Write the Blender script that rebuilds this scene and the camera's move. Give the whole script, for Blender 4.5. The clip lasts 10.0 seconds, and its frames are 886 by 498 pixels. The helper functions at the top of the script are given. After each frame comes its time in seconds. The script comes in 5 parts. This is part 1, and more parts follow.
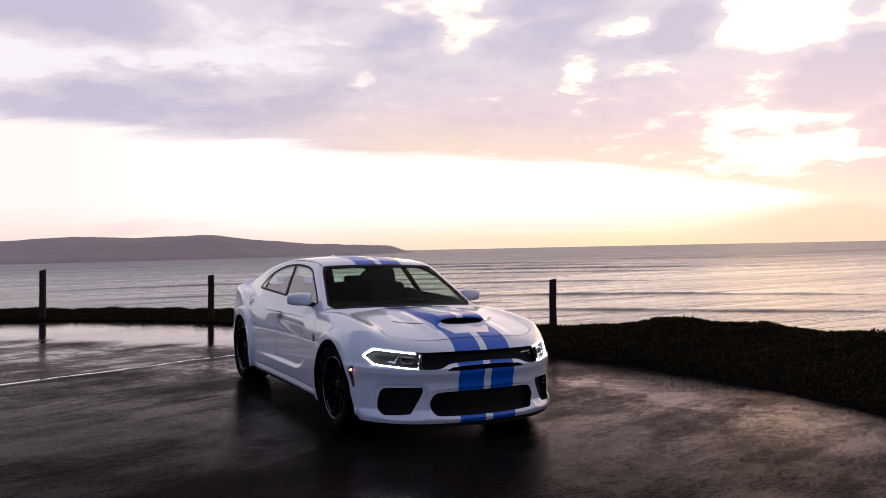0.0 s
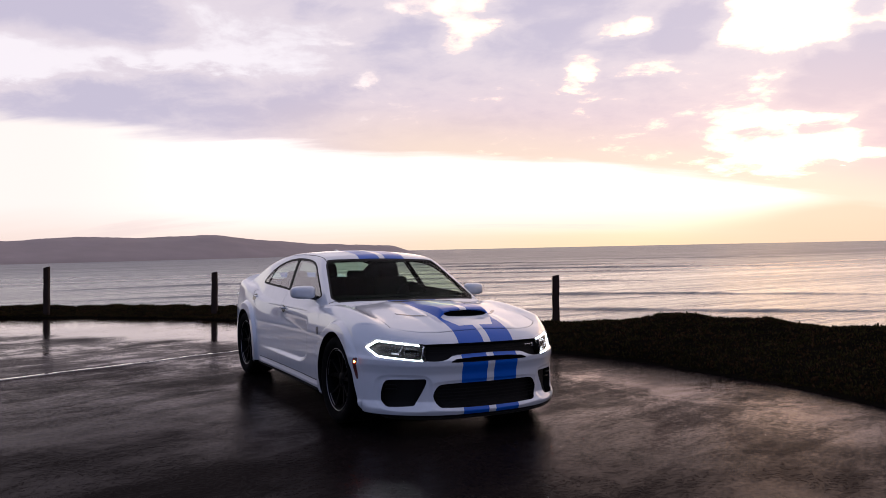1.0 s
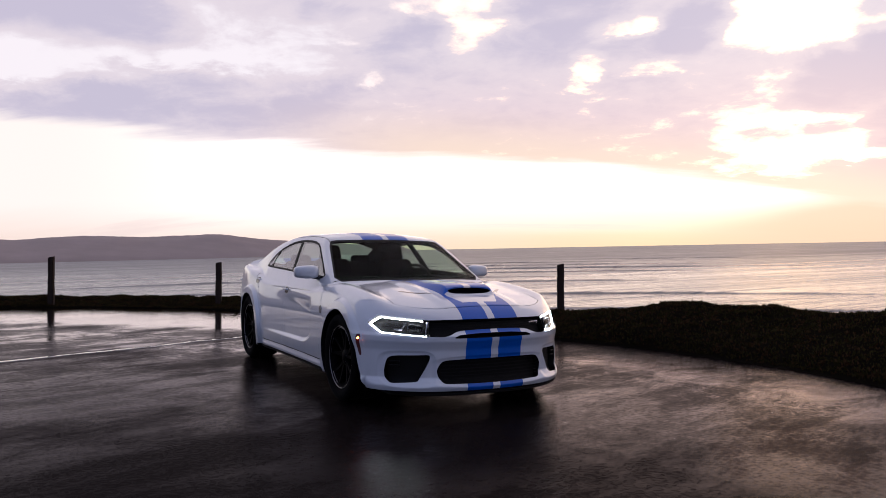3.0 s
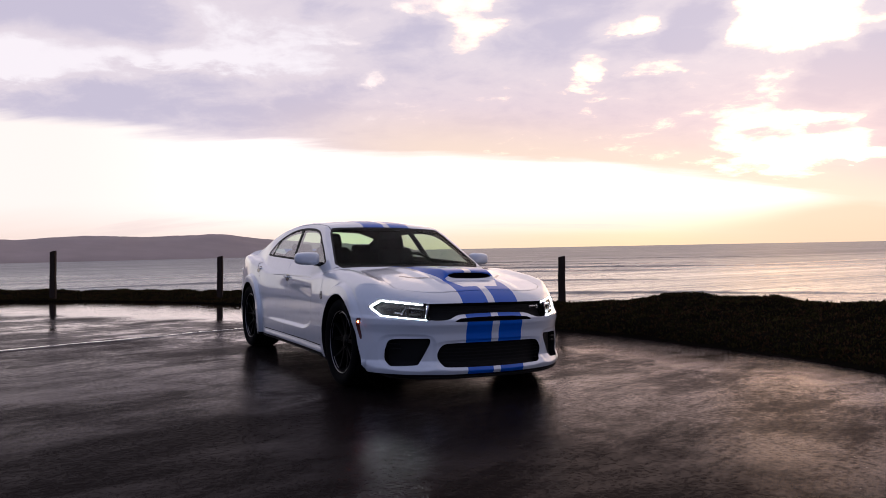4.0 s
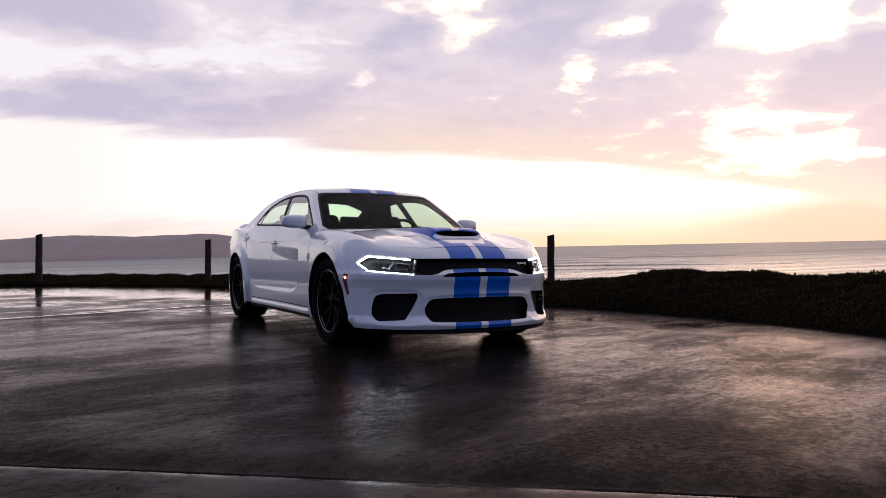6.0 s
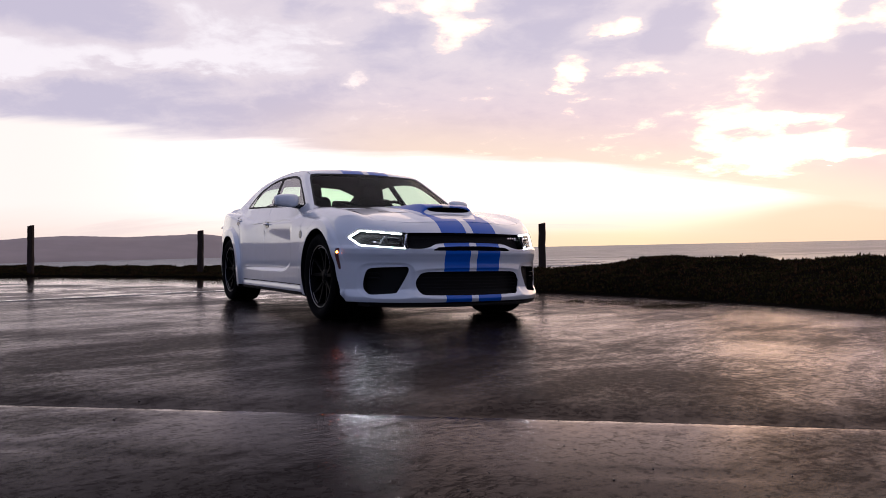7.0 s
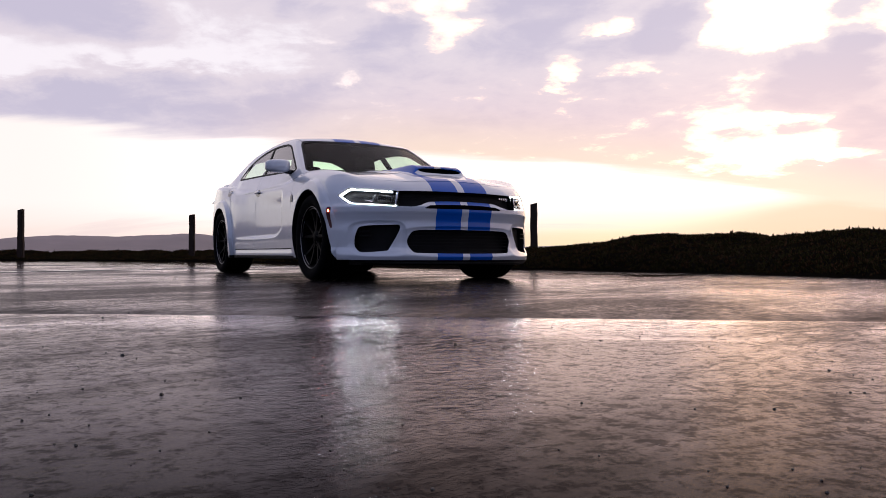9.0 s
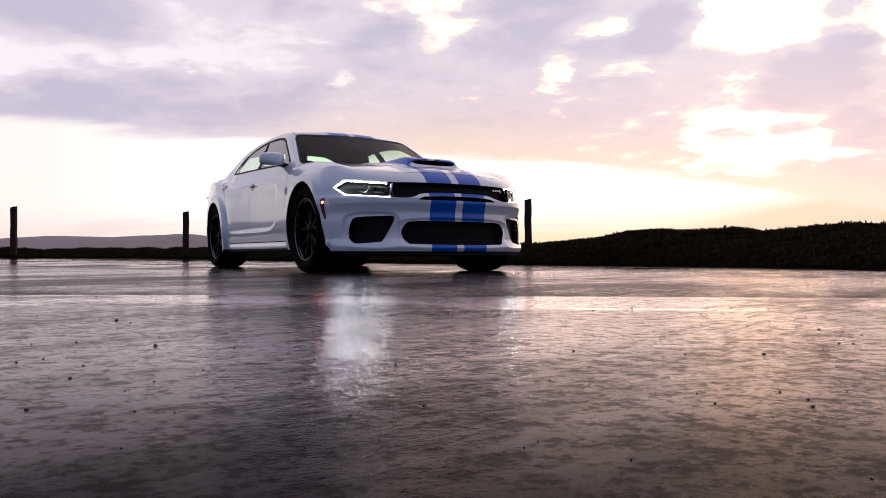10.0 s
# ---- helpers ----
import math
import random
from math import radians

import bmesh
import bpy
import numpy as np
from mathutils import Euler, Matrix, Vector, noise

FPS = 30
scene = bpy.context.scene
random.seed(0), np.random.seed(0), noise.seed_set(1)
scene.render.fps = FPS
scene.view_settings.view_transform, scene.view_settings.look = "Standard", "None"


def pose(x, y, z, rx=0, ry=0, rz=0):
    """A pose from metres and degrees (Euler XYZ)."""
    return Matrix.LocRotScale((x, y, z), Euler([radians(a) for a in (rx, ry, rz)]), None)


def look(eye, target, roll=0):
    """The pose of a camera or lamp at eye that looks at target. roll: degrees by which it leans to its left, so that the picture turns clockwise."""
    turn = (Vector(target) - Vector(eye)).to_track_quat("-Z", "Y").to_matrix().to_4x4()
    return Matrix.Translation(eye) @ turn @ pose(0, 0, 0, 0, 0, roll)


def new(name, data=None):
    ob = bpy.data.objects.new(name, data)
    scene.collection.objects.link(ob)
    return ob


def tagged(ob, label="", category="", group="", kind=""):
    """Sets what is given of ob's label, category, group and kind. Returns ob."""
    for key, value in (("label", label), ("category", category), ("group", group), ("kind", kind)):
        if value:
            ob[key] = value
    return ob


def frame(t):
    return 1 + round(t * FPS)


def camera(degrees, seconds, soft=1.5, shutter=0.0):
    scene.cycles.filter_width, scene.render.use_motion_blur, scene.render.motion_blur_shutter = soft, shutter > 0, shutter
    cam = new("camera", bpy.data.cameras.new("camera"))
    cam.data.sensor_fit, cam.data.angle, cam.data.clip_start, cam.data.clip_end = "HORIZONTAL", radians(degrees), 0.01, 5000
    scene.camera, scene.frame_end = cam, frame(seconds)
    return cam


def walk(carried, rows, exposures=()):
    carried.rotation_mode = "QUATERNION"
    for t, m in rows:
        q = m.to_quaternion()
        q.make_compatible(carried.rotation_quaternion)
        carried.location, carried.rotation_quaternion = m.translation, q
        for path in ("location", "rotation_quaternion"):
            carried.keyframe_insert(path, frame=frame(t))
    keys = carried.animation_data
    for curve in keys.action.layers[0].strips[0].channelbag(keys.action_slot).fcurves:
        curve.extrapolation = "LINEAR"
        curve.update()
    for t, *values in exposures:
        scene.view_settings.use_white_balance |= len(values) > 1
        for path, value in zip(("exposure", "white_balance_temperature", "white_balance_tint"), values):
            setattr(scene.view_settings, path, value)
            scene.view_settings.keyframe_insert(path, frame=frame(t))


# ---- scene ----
cam = camera(60.6, 10.0, 0.8)
PATH = [
    (0, (-3.197, -6.035, 1.444), (-2.236, -4.282, 1.468), 0.0),
    (0.5, (-3.211, -6.048, 1.419), (-2.252, -4.293, 1.442), 0.0),
    (1, (-3.207, -6.043, 1.382), (-2.252, -4.286, 1.406), -0.0),
    (1.5, (-3.212, -6.044, 1.342), (-2.259, -4.285, 1.367), -0.0),
    (2, (-3.204, -6.042, 1.3), (-2.255, -4.282, 1.325), 0.0),
    (2.5, (-3.187, -6.003, 1.248), (-2.24, -4.242, 1.272), 0.1),
    (4, (-3.171, -6.013, 1.067), (-2.231, -4.248, 1.09), 0.1),
    (4.5, (-3.146, -5.981, 0.991), (-2.201, -4.218, 1.013), 0.1),
    (5, (-3.134, -5.973, 0.902), (-2.184, -4.213, 0.924), 0.1),
    (5.5, (-3.128, -5.972, 0.817), (-2.173, -4.215, 0.839), 0.1),
    (7, (-3.152, -6.057, 0.518), (-2.173, -4.313, 0.541), 0.0),
    (7.5, (-3.151, -6.061, 0.428), (-2.166, -4.32, 0.451), 0.0),
    (8, (-3.148, -6.063, 0.346), (-2.159, -4.324, 0.368), -0.0),
    (8.5, (-3.138, -6.062, 0.264), (-2.146, -4.325, 0.287), -0.1),
    (9, (-3.144, -6.067, 0.195), (-2.148, -4.332, 0.217), -0.0),
    (9.5, (-3.145, -6.069, 0.146), (-2.145, -4.337, 0.169), -0.1),
    (10, (-3.145, -6.074, 0.126), (-2.137, -4.347, 0.148), -0.1),
]
walk(cam, [(t, look(eye, target, roll)) for t, eye, target, roll in PATH])


# ---------------------------------------------------------------- nodes
class Nodes:
    """Short notation for a node tree."""

    def __init__(self, tree):
        self.tree = tree
        tree.nodes.clear()

    def add(self, kind, **settings):
        n = self.tree.nodes.new(kind)
        for key, value in settings.items():
            if key == "operation":
                n.operation = value
            elif key == "use_clamp":
                n.use_clamp = value
            elif key == "data_type":
                n.data_type = value
            elif key == "blend_type":
                n.blend_type = value
            elif key == "interpolation_type":
                n.interpolation_type = value
            elif key == "sky_type":
                n.sky_type = value
            elif key == "sun_disc":
                n.sun_disc = value
            elif key == "sun_elevation":
                n.sun_elevation = value
            elif key == "sun_rotation":
                n.sun_rotation = value
            elif key == "altitude":
                n.altitude = value
            elif key == "dust_density":
                n.dust_density = value
            elif key == "rotation_type":
                n.rotation_type = value
            elif key == "distribution":
                n.distribution = value
        return n

    def put(self, socket, value):
        if isinstance(value, bpy.types.NodeSocket):
            self.tree.links.new(value, socket)
        elif isinstance(value, (tuple, list)) and len(value) == 3 and socket.type == "RGBA":
            socket.default_value = (*value, 1)
        else:
            socket.default_value = value

    def math(self, op, a, b=0.0, c=0.0, clamp=False):
        n = self.add("ShaderNodeMath", operation=op, use_clamp=clamp)
        for i, v in enumerate((a, b, c)):
            self.put(n.inputs[i], v)
        return n.outputs[0]

    def mix(self, f, a, b, blend="MIX"):
        n = self.add("ShaderNodeMix", data_type="RGBA", blend_type=blend)
        self.put(n.inputs[0], f), self.put(n.inputs[6], a), self.put(n.inputs[7], b)
        return n.outputs[2]

    def step(self, v, lo, hi, a=0.0, b=1.0):
        n = self.add("ShaderNodeMapRange", interpolation_type="SMOOTHSTEP")
        for i, x in enumerate((v, lo, hi, a, b)):
            self.put(n.inputs[i], x)
        return n.outputs[0]

    def noise(self, vector, scale, detail=4.0, rough=0.5, warp=0.0):
        n = self.add("ShaderNodeTexNoise")
        self.put(n.inputs["Vector"], vector)
        for key, v in (("Scale", scale), ("Detail", detail), ("Roughness", rough), ("Distortion", warp)):
            n.inputs[key].default_value = v
        return n.outputs[0]

    def stretch(self, vector, scale=(1, 1, 1), turn=(0, 0, 0)):
        n = self.add("ShaderNodeMapping")
        self.put(n.inputs[0], vector)
        n.inputs["Scale"].default_value = scale
        n.inputs["Rotation"].default_value = turn
        return n.outputs[0]

    def bump(self, height, strength, distance, under=None):
        n = self.add("ShaderNodeBump")
        n.inputs["Strength"].default_value, n.inputs["Distance"].default_value = strength, distance
        self.put(n.inputs["Height"], height)
        if under is not None:
            self.put(n.inputs["Normal"], under)
        return n.outputs[0]


# ---------------------------------------------------------------- sky and sun
# the cloud-veiled sun stands 57 degrees from the car's tail line towards its left side, low over the sea
SUN_AZ, SUN_EL = radians(54), radians(11)
VIEW_AZ = radians(28.7)
SKY_SEED = 3.0

world = bpy.data.worlds.new("evening_sky")
scene.world = world
world.use_nodes = True
w = Nodes(world.node_tree)
way = w.add("ShaderNodeTexCoord").outputs["Generated"]
sky = w.add("ShaderNodeTexSky", sky_type="NISHITA", sun_disc=False, sun_elevation=SUN_EL, sun_rotation=SUN_AZ, altitude=15, dust_density=2.0)
# turned so that y runs out to sea along the middle of the view
turned = w.add("ShaderNodeVectorRotate", rotation_type="Z_AXIS")
w.put(turned.inputs["Vector"], way)
turned.inputs["Angle"].default_value = VIEW_AZ
sep = w.add("ShaderNodeSeparateXYZ")
w.put(sep.inputs[0], turned.outputs[0])
dx, dy, dz = sep.outputs
level = w.math("SQRT", w.math("ADD", w.math("MULTIPLY", dx, dx), w.math("MULTIPLY", dy, dy)))
side = w.math("ARCTAN2", dx, dy)                      # radians to the right of the view's middle
rise = w.math("SUBTRACT", w.math("ARCTAN2", dz, level), w.math("MULTIPLY_ADD", side, 0.0206, 0.0113))
# cloud sheet seen in perspective
flat = w.math("ADD", w.math("MAXIMUM", rise, 0.0), 0.26)
sheet = w.add("ShaderNodeCombineXYZ")
w.put(sheet.inputs[0], w.math("DIVIDE", dx, flat))
w.put(sheet.inputs[1], w.math("DIVIDE", dy, flat))
sheet.inputs[2].default_value = SKY_SEED
puffs = w.noise(sheet.outputs[0], 2.9, 8.0, 0.57, 0.15)
fine = w.noise(sheet.outputs[0], 9.0, 7.0, 0.62, 0.3)
billow = w.noise(w.stretch(sheet.outputs[0], (0.8, 1.0, 1.0)), 5.2, 6.0, 0.6, 0.4)
wisps = w.noise(w.stretch(sheet.outputs[0], (0.30, 1.5, 1.0)), 2.0, 7.0, 0.6, 0.2)
# ragged bearings, in degrees, on which the banks and breaks of the deck are laid out
bearing = w.add("ShaderNodeCombineXYZ")
w.put(bearing.inputs[0], w.math("ADD", w.math("MULTIPLY", side, 57.3), w.math("MULTIPLY_ADD", puffs, 7.0, -3.5)))
w.put(bearing.inputs[1], w.math("ADD", w.math("MULTIPLY", rise, 57.3), w.math("ADD", w.math("MULTIPLY_ADD", billow, 2.6, -1.3), w.math("MULTIPLY_ADD", wisps, 1.6, -0.8))))
# right of the view's middle, over the horizon, half width, half height, share
BREAKS = [(-28.6, 13.1, 5.5, 2.0, 1.0), (-20.4, 13.8, 4.5, 0.8, 0.6), (-14.7, 14.7, 5.5, 3.1, 0.5), (-7.1, 16.1, 3.0, 1.1, 0.45), (1.2, 16.9, 2.4, 2.0, 0.6), (13.0, 15.5, 3.0, 0.8, 0.6), (9.8, 12.8, 1.4, 1.3, 0.7),
          (14.4, 12.5, 2.8, 0.65, 0.5), (24.6, 14.9, 4.6, 2.2, 0.95), (20.5, 10.9, 3.8, 1.9, 0.25), (23.8, 6.9, 5.0, 2.2, 1.0), (28.9, 5.7, 1.9, 0.4, 0.6), (-62.0, 27.0, 26.0, 16.0, 0.8), (39.0, 13.0, 7.0, 5.0, 0.9), (-6.1, 12.6, 1.1, 0.5, 0.8), (-2.6, 17.8, 2.4, 0.8, 0.5)]
BANKS = [(-26.6, 16.1, 6.6, 2.3, 0.8), (-28.6, 10.2, 6.3, 1.4, 0.6), (-16.5, 11.3, 9.4, 2.2, 0.75), (-8.8, 17.2, 2.1, 0.8, 0.5), (-3.2, 14.9, 3.4, 1.8, 0.5), (7.4, 16.1, 4.6, 2.5, 0.8), (15.8, 14.1, 4.5, 0.8, 0.5),
         (18.1, 15.1, 2.5, 1.8, 0.8), (27.3, 10.5, 3.7, 1.5, 0.95), (29.9, 12.7, 1.7, 0.75, 1.0), (23.6, 7.7, 3.3, 0.65, 0.75), (29.6, 7.2, 1.9, 1.1, 0.6), (29.6, 3.9, 2.6, 1.3, 0.9)]


def lobes(rows):
    """The summed shares of soft ovals in the sky."""
    total_share = 0.0
    for cx, cy, rx, ry, share in rows:
        away = w.add("ShaderNodeVectorMath", operation="SUBTRACT")
        w.put(away.inputs[0], bearing.outputs[0])
        away.inputs[1].default_value = (cx, cy, 0)
        scaled = w.add("ShaderNodeVectorMath", operation="MULTIPLY")
        w.put(scaled.inputs[0], away.outputs[0])
        scaled.inputs[1].default_value = (1 / rx, 1 / ry, 0)
        size = w.add("ShaderNodeVectorMath", operation="DOT_PRODUCT")
        w.put(size.inputs[0], scaled.outputs[0]), w.put(size.inputs[1], scaled.outputs[0])
        total_share = w.math("ADD", total_share, w.step(size.outputs["Value"], 1.9, 0.15, 0.0, share))
    return total_share


# the cloud deck's lower edge sinks towards the sun's side
sagging = w.math("MULTIPLY_ADD", w.math("MULTIPLY_ADD", w.math("MULTIPLY_ADD", side, -0.0756, -0.0865), side, -0.0875), side, 0.1214)
edge = w.math("ADD", w.math("MAXIMUM", sagging, 0.0), w.math("MULTIPLY", w.math("SUBTRACT", wisps, 0.5), 0.065))
deck = w.step(w.math("SUBTRACT", rise, edge), -0.006, 0.012)
# sun's closeness
sunward = w.add("ShaderNodeVectorMath", operation="DOT_PRODUCT")
w.put(sunward.inputs[0], way)
sunward.inputs[1].default_value = (math.sin(SUN_AZ) * math.cos(SUN_EL), math.cos(SUN_AZ) * math.cos(SUN_EL), math.sin(SUN_EL))
near_sun = w.step(sunward.outputs["Value"], 0.82, 0.99)
behind = w.step(sunward.outputs["Value"], 0.45, -0.35)
# bright clear strip over the sea, cream away from the sun, peach at the waterline
clear_air = w.mix(w.step(side, -0.50, -0.18), (10.8, 10.2, 9.5), (13.6, 12.6, 11.6))
low_air = w.mix(w.step(side, -0.4, 0.3), (9.6, 7.9, 6.9), (10.0, 8.25, 5.4))
strip = w.mix(w.step(w.math("ADD", rise, w.math("MULTIPLY_ADD", wisps, 0.03, -0.015)), -0.004, 0.070), low_air, clear_air)
# thin rosy veils low in the strip
veil = w.math("MULTIPLY", w.step(wisps, 0.55, 0.70), w.math("MULTIPLY", w.step(rise, 0.055, 0.035), w.step(rise, 0.012, 0.028)))
strip = w.mix(w.math("MULTIPLY", veil, 0.55), strip, (9.0, 7.6, 7.2))
# haze bank low on the sun's side
bank_top = w.math("MULTIPLY_ADD", side, 0.21, w.math("MULTIPLY_ADD", wisps, 0.03, -0.057))
bank = w.math("MULTIPLY", w.step(side, 0.20, 0.46), w.step(w.math("SUBTRACT", rise, bank_top), 0.014, -0.022))
strip = w.mix(w.math("MULTIPLY", bank, 0.9), strip, (8.3, 6.5, 5.1))
# clouds: lilac-grey bodies, rosy towards the sun, pale breaks
lump = w.math("ADD", w.math("MULTIPLY", billow, 0.55), w.math("MULTIPLY", fine, 0.45))
opened = w.math("ADD", w.math("SUBTRACT", lobes(BREAKS), lobes(BANKS)), w.math("MULTIPLY", w.math("SUBTRACT", lump, 0.5), w.step(rise, 0.30, 0.60, 3.4, 1.3)))
body = w.mix(w.step(opened, -0.95, 0.25), (6.0, 5.75, 7.0), (8.0, 7.45, 8.0))
rosy = w.math("MULTIPLY", w.step(side, -0.42, 0.10), w.step(rise, 0.27, 0.10))
body = w.mix(w.math("MULTIPLY", rosy, 0.9), body, w.mix(w.step(opened, -0.9, 0.5), (7.5, 6.0, 6.5), (8.8, 6.9, 7.0)))
peach = w.math("MULTIPLY", w.step(side, -0.30, 0.02), w.step(w.math("SUBTRACT", rise, sagging), 0.075, 0.0))
body = w.mix(w.math("MULTIPLY", peach, 0.85), body, (9.9, 8.15, 6.5))
pale = w.mix(near_sun, (9.8, 9.5, 9.8), (26.0, 18.0, 11.6))
body = w.mix(w.step(opened, 0.18, 0.85), body, pale)
clouded = w.mix(deck, strip, body)
clouded = w.mix(behind, clouded, w.mix(w.step(puffs, 0.35, 0.65), (2.7, 3.3, 5.3), (3.7, 4.3, 6.5)))
# a little of the clear sky shows through everywhere
total = w.mix(0.03, clouded, sky.outputs[0])
back = w.add("ShaderNodeBackground")
w.put(back.inputs[0], w.mix(1.0, total, (1.0, 0.957, 0.995), "MULTIPLY"))
back.inputs[1].default_value = 0.1
w.put(w.add("ShaderNodeOutputWorld").inputs[0], back.outputs[0])

sun = new("sun", bpy.data.lights.new("sun", "SUN"))
sun.data.energy, sun.data.angle, sun.data.color = 0.5, radians(60), (1.0, 0.69, 0.48)
sun.matrix_world = look((0, 0, 0), (-math.sin(SUN_AZ), -math.cos(SUN_AZ), -math.tan(SUN_EL)))
scene.view_settings.exposure = 0.0


# ---------------------------------------------------------------- materials
def material(name, base=(0.5, 0.5, 0.5), rough=0.5, metal=0.0, coat=0.0, ior=1.5, grain=0.0, grain_scale=60.0, bump=0.0, spec=0.5):
    """A principled surface; grain varies its colour and roughness at two scales."""
    m = bpy.data.materials.new(name)
    m.use_nodes = True
    n = Nodes(m.node_tree)
    b = n.add("ShaderNodeBsdfPrincipled")
    n.put(n.add("ShaderNodeOutputMaterial").inputs[0], b.outputs[0])
    b.inputs["Metallic"].default_value, b.inputs["IOR"].default_value = metal, ior
    b.inputs["Coat Weight"].default_value, b.inputs["Coat Roughness"].default_value = coat, 0.03
    b.inputs["Specular IOR Level"].default_value = spec
    b.inputs["Roughness"].default_value = rough
    b.inputs["Base Color"].default_value = (*base, 1)
    if grain:
        at = n.add("ShaderNodeTexCoord").outputs["Object"]
        fine, wide = n.noise(at, grain_scale, 4), n.noise(at, grain_scale / 14, 3)
        both = n.math("MULTIPLY_ADD", n.math("SUBTRACT", n.math("ADD", fine, wide), 1.0), grain, 1.0)
        n.put(b.inputs["Base Color"], n.mix(1.0, base, both, "MULTIPLY"))
        n.put(b.inputs["Roughness"], n.math("MULTIPLY", both, rough, clamp=True))
        if bump:
            n.put(b.inputs["Normal"], n.bump(fine, bump, 0.01))
    return m, n, b


def paint_material():
    """White clear-coated car paint with two blue stripes along the middle."""
    m, n, b = material("car_paint", (0.78, 0.79, 0.82), 0.32, coat=0.95, spec=0.35)
    b.inputs["Coat IOR"].default_value = 1.95
    b.inputs["Coat Roughness"].default_value = 0.07
    at = n.add("ShaderNodeTexCoord").outputs["Object"]
    s = n.add("ShaderNodeSeparateXYZ")
    n.put(s.inputs[0], at)
    off = n.math("ABSOLUTE", s.outputs[0])
    inner, outer = n.math("GREATER_THAN", off, 0.032), n.math("LESS_THAN", off, 0.254)
    stripe = n.math("MULTIPLY", inner, outer)
    # the scoop's lip stays white in front of its mouth, narrowing forwards
    half = n.math("MULTIPLY_ADD", n.math("ADD", s.outputs[1], 0.54), 0.45, 0.232)
    lip = n.math("MULTIPLY", n.math("LESS_THAN", off, half), n.math("MULTIPLY", n.math("GREATER_THAN", s.outputs[1], -0.70), n.math("LESS_THAN", s.outputs[1], -0.53)))
    stripe = n.math("MULTIPLY", stripe, n.math("SUBTRACT", 1.0, lip))
    # fine road film low on the body
    film = n.step(n.noise(at, 9.0, 5, 0.6), 0.45, 0.75, 0.0, 0.10)
    white = n.mix(film, (0.52, 0.55, 0.60), (0.46, 0.44, 0.44))
    n.put(b.inputs["Base Color"], n.mix(stripe, white, (0.0005, 0.078, 0.40)))
    n.put(b.inputs["Coat Weight"], n.math("MULTIPLY_ADD", stripe, -0.72, 0.95))
    n.put(b.inputs["Specular IOR Level"], n.math("MULTIPLY_ADD", stripe, -0.2, 0.35))
    n.put(b.inputs["Roughness"], n.math("ADD", film, 0.28))
    return m


PAINT = paint_material()
BLACK = material("black_plastic", (0.004, 0.004, 0.0045), 0.6, spec=0.12, grain=0.3, grain_scale=90)[0]
LAMP_BLACK = material("lamp_housing_black", (0.0009, 0.0008, 0.0009), 0.5, spec=0.05)[0]
GLOSS_BLACK = material("gloss_black", (0.004, 0.004, 0.005), 0.15, coat=0.3, spec=0.35)[0]
RUBBER = material("tyre_rubber", (0.003, 0.003, 0.0035), 0.9, spec=0.04, grain=0.3, grain_scale=70, bump=0.15)[0]
RIM = material("dark_alloy", (0.002, 0.002, 0.0025), 0.4, spec=0.02, grain=0.2)[0]
RIM_EDGE = material("machined_edge", (0.16, 0.16, 0.17), 0.35, metal=1.0)[0]
STEEL = material("brake_steel", (0.03, 0.03, 0.032), 0.5, metal=1.0, grain=0.3)[0]
CHROME = material("badge_chrome", (0.6, 0.6, 0.62), 0.18, metal=1.0)[0]
EMBLEM_STEEL = material("emblem_steel", (0.10, 0.10, 0.11), 0.3, metal=0.8)[0]
CLOTH = material("seat_leather", (0.003, 0.003, 0.0035), 0.9, spec=0.03, grain=0.4)[0]
DULL_RED = material("lamp_red", (0.06, 0.006, 0.004), 0.4, coat=0.4)[0]


def glass_material(name, tint, share, rough=0.0):
    """Thin glass: part mirror by the angle, the rest clear with a tint."""
    m = bpy.data.materials.new(name)
    m.use_nodes = True
    n = Nodes(m.node_tree)
    clear, gloss = n.add("ShaderNodeBsdfTransparent"), n.add("ShaderNodeBsdfGlossy")
    n.put(clear.inputs[0], tint)
    gloss.inputs["Roughness"].default_value = rough
    facing = n.add("ShaderNodeLayerWeight")
    facing.inputs[0].default_value = 0.5
    both = n.add("ShaderNodeMixShader")
    n.put(both.inputs[0], n.math("MULTIPLY_ADD", n.math("POWER", facing.outputs["Facing"], 7.0), 1.0, share, clamp=True))
    n.put(both.inputs[1], clear.outputs[0]), n.put(both.inputs[2], gloss.outputs[0])
    n.put(n.add("ShaderNodeOutputMaterial").inputs[0], both.outputs[0])
    return m


GLASS = glass_material("tinted_glass", (0.76, 0.94, 0.80), 0.003)
SIDE_GLASS = glass_material("coated_side_glass", (0.93, 1.0, 0.97), 0.30)
LENS = glass_material("lamp_lens", (0.9, 0.9, 0.92), 0.02)


def glowing(name, colour, strength):
    m = bpy.data.materials.new(name)
    m.use_nodes = True
    n = Nodes(m.node_tree)
    e = n.add("ShaderNodeEmission")
    n.put(e.inputs[0], colour)
    e.inputs[1].default_value = strength
    n.put(n.add("ShaderNodeOutputMaterial").inputs[0], e.outputs[0])
    return m


DRL = glowing("white_led", (0.88, 0.95, 1.0), 80.0)
AMBER = glowing("amber_lamp", (1.0, 0.13, 0.02), 75.0)
RED_LAMP = glowing("red_lamp", (1.0, 0.05, 0.03), 2.5)


# a shallow gutter with an open joint runs across the lot in front of the car
SEAM_AT, SEAM_TURN = Vector((-2.0, -3.79, 0)), radians(-37.0)


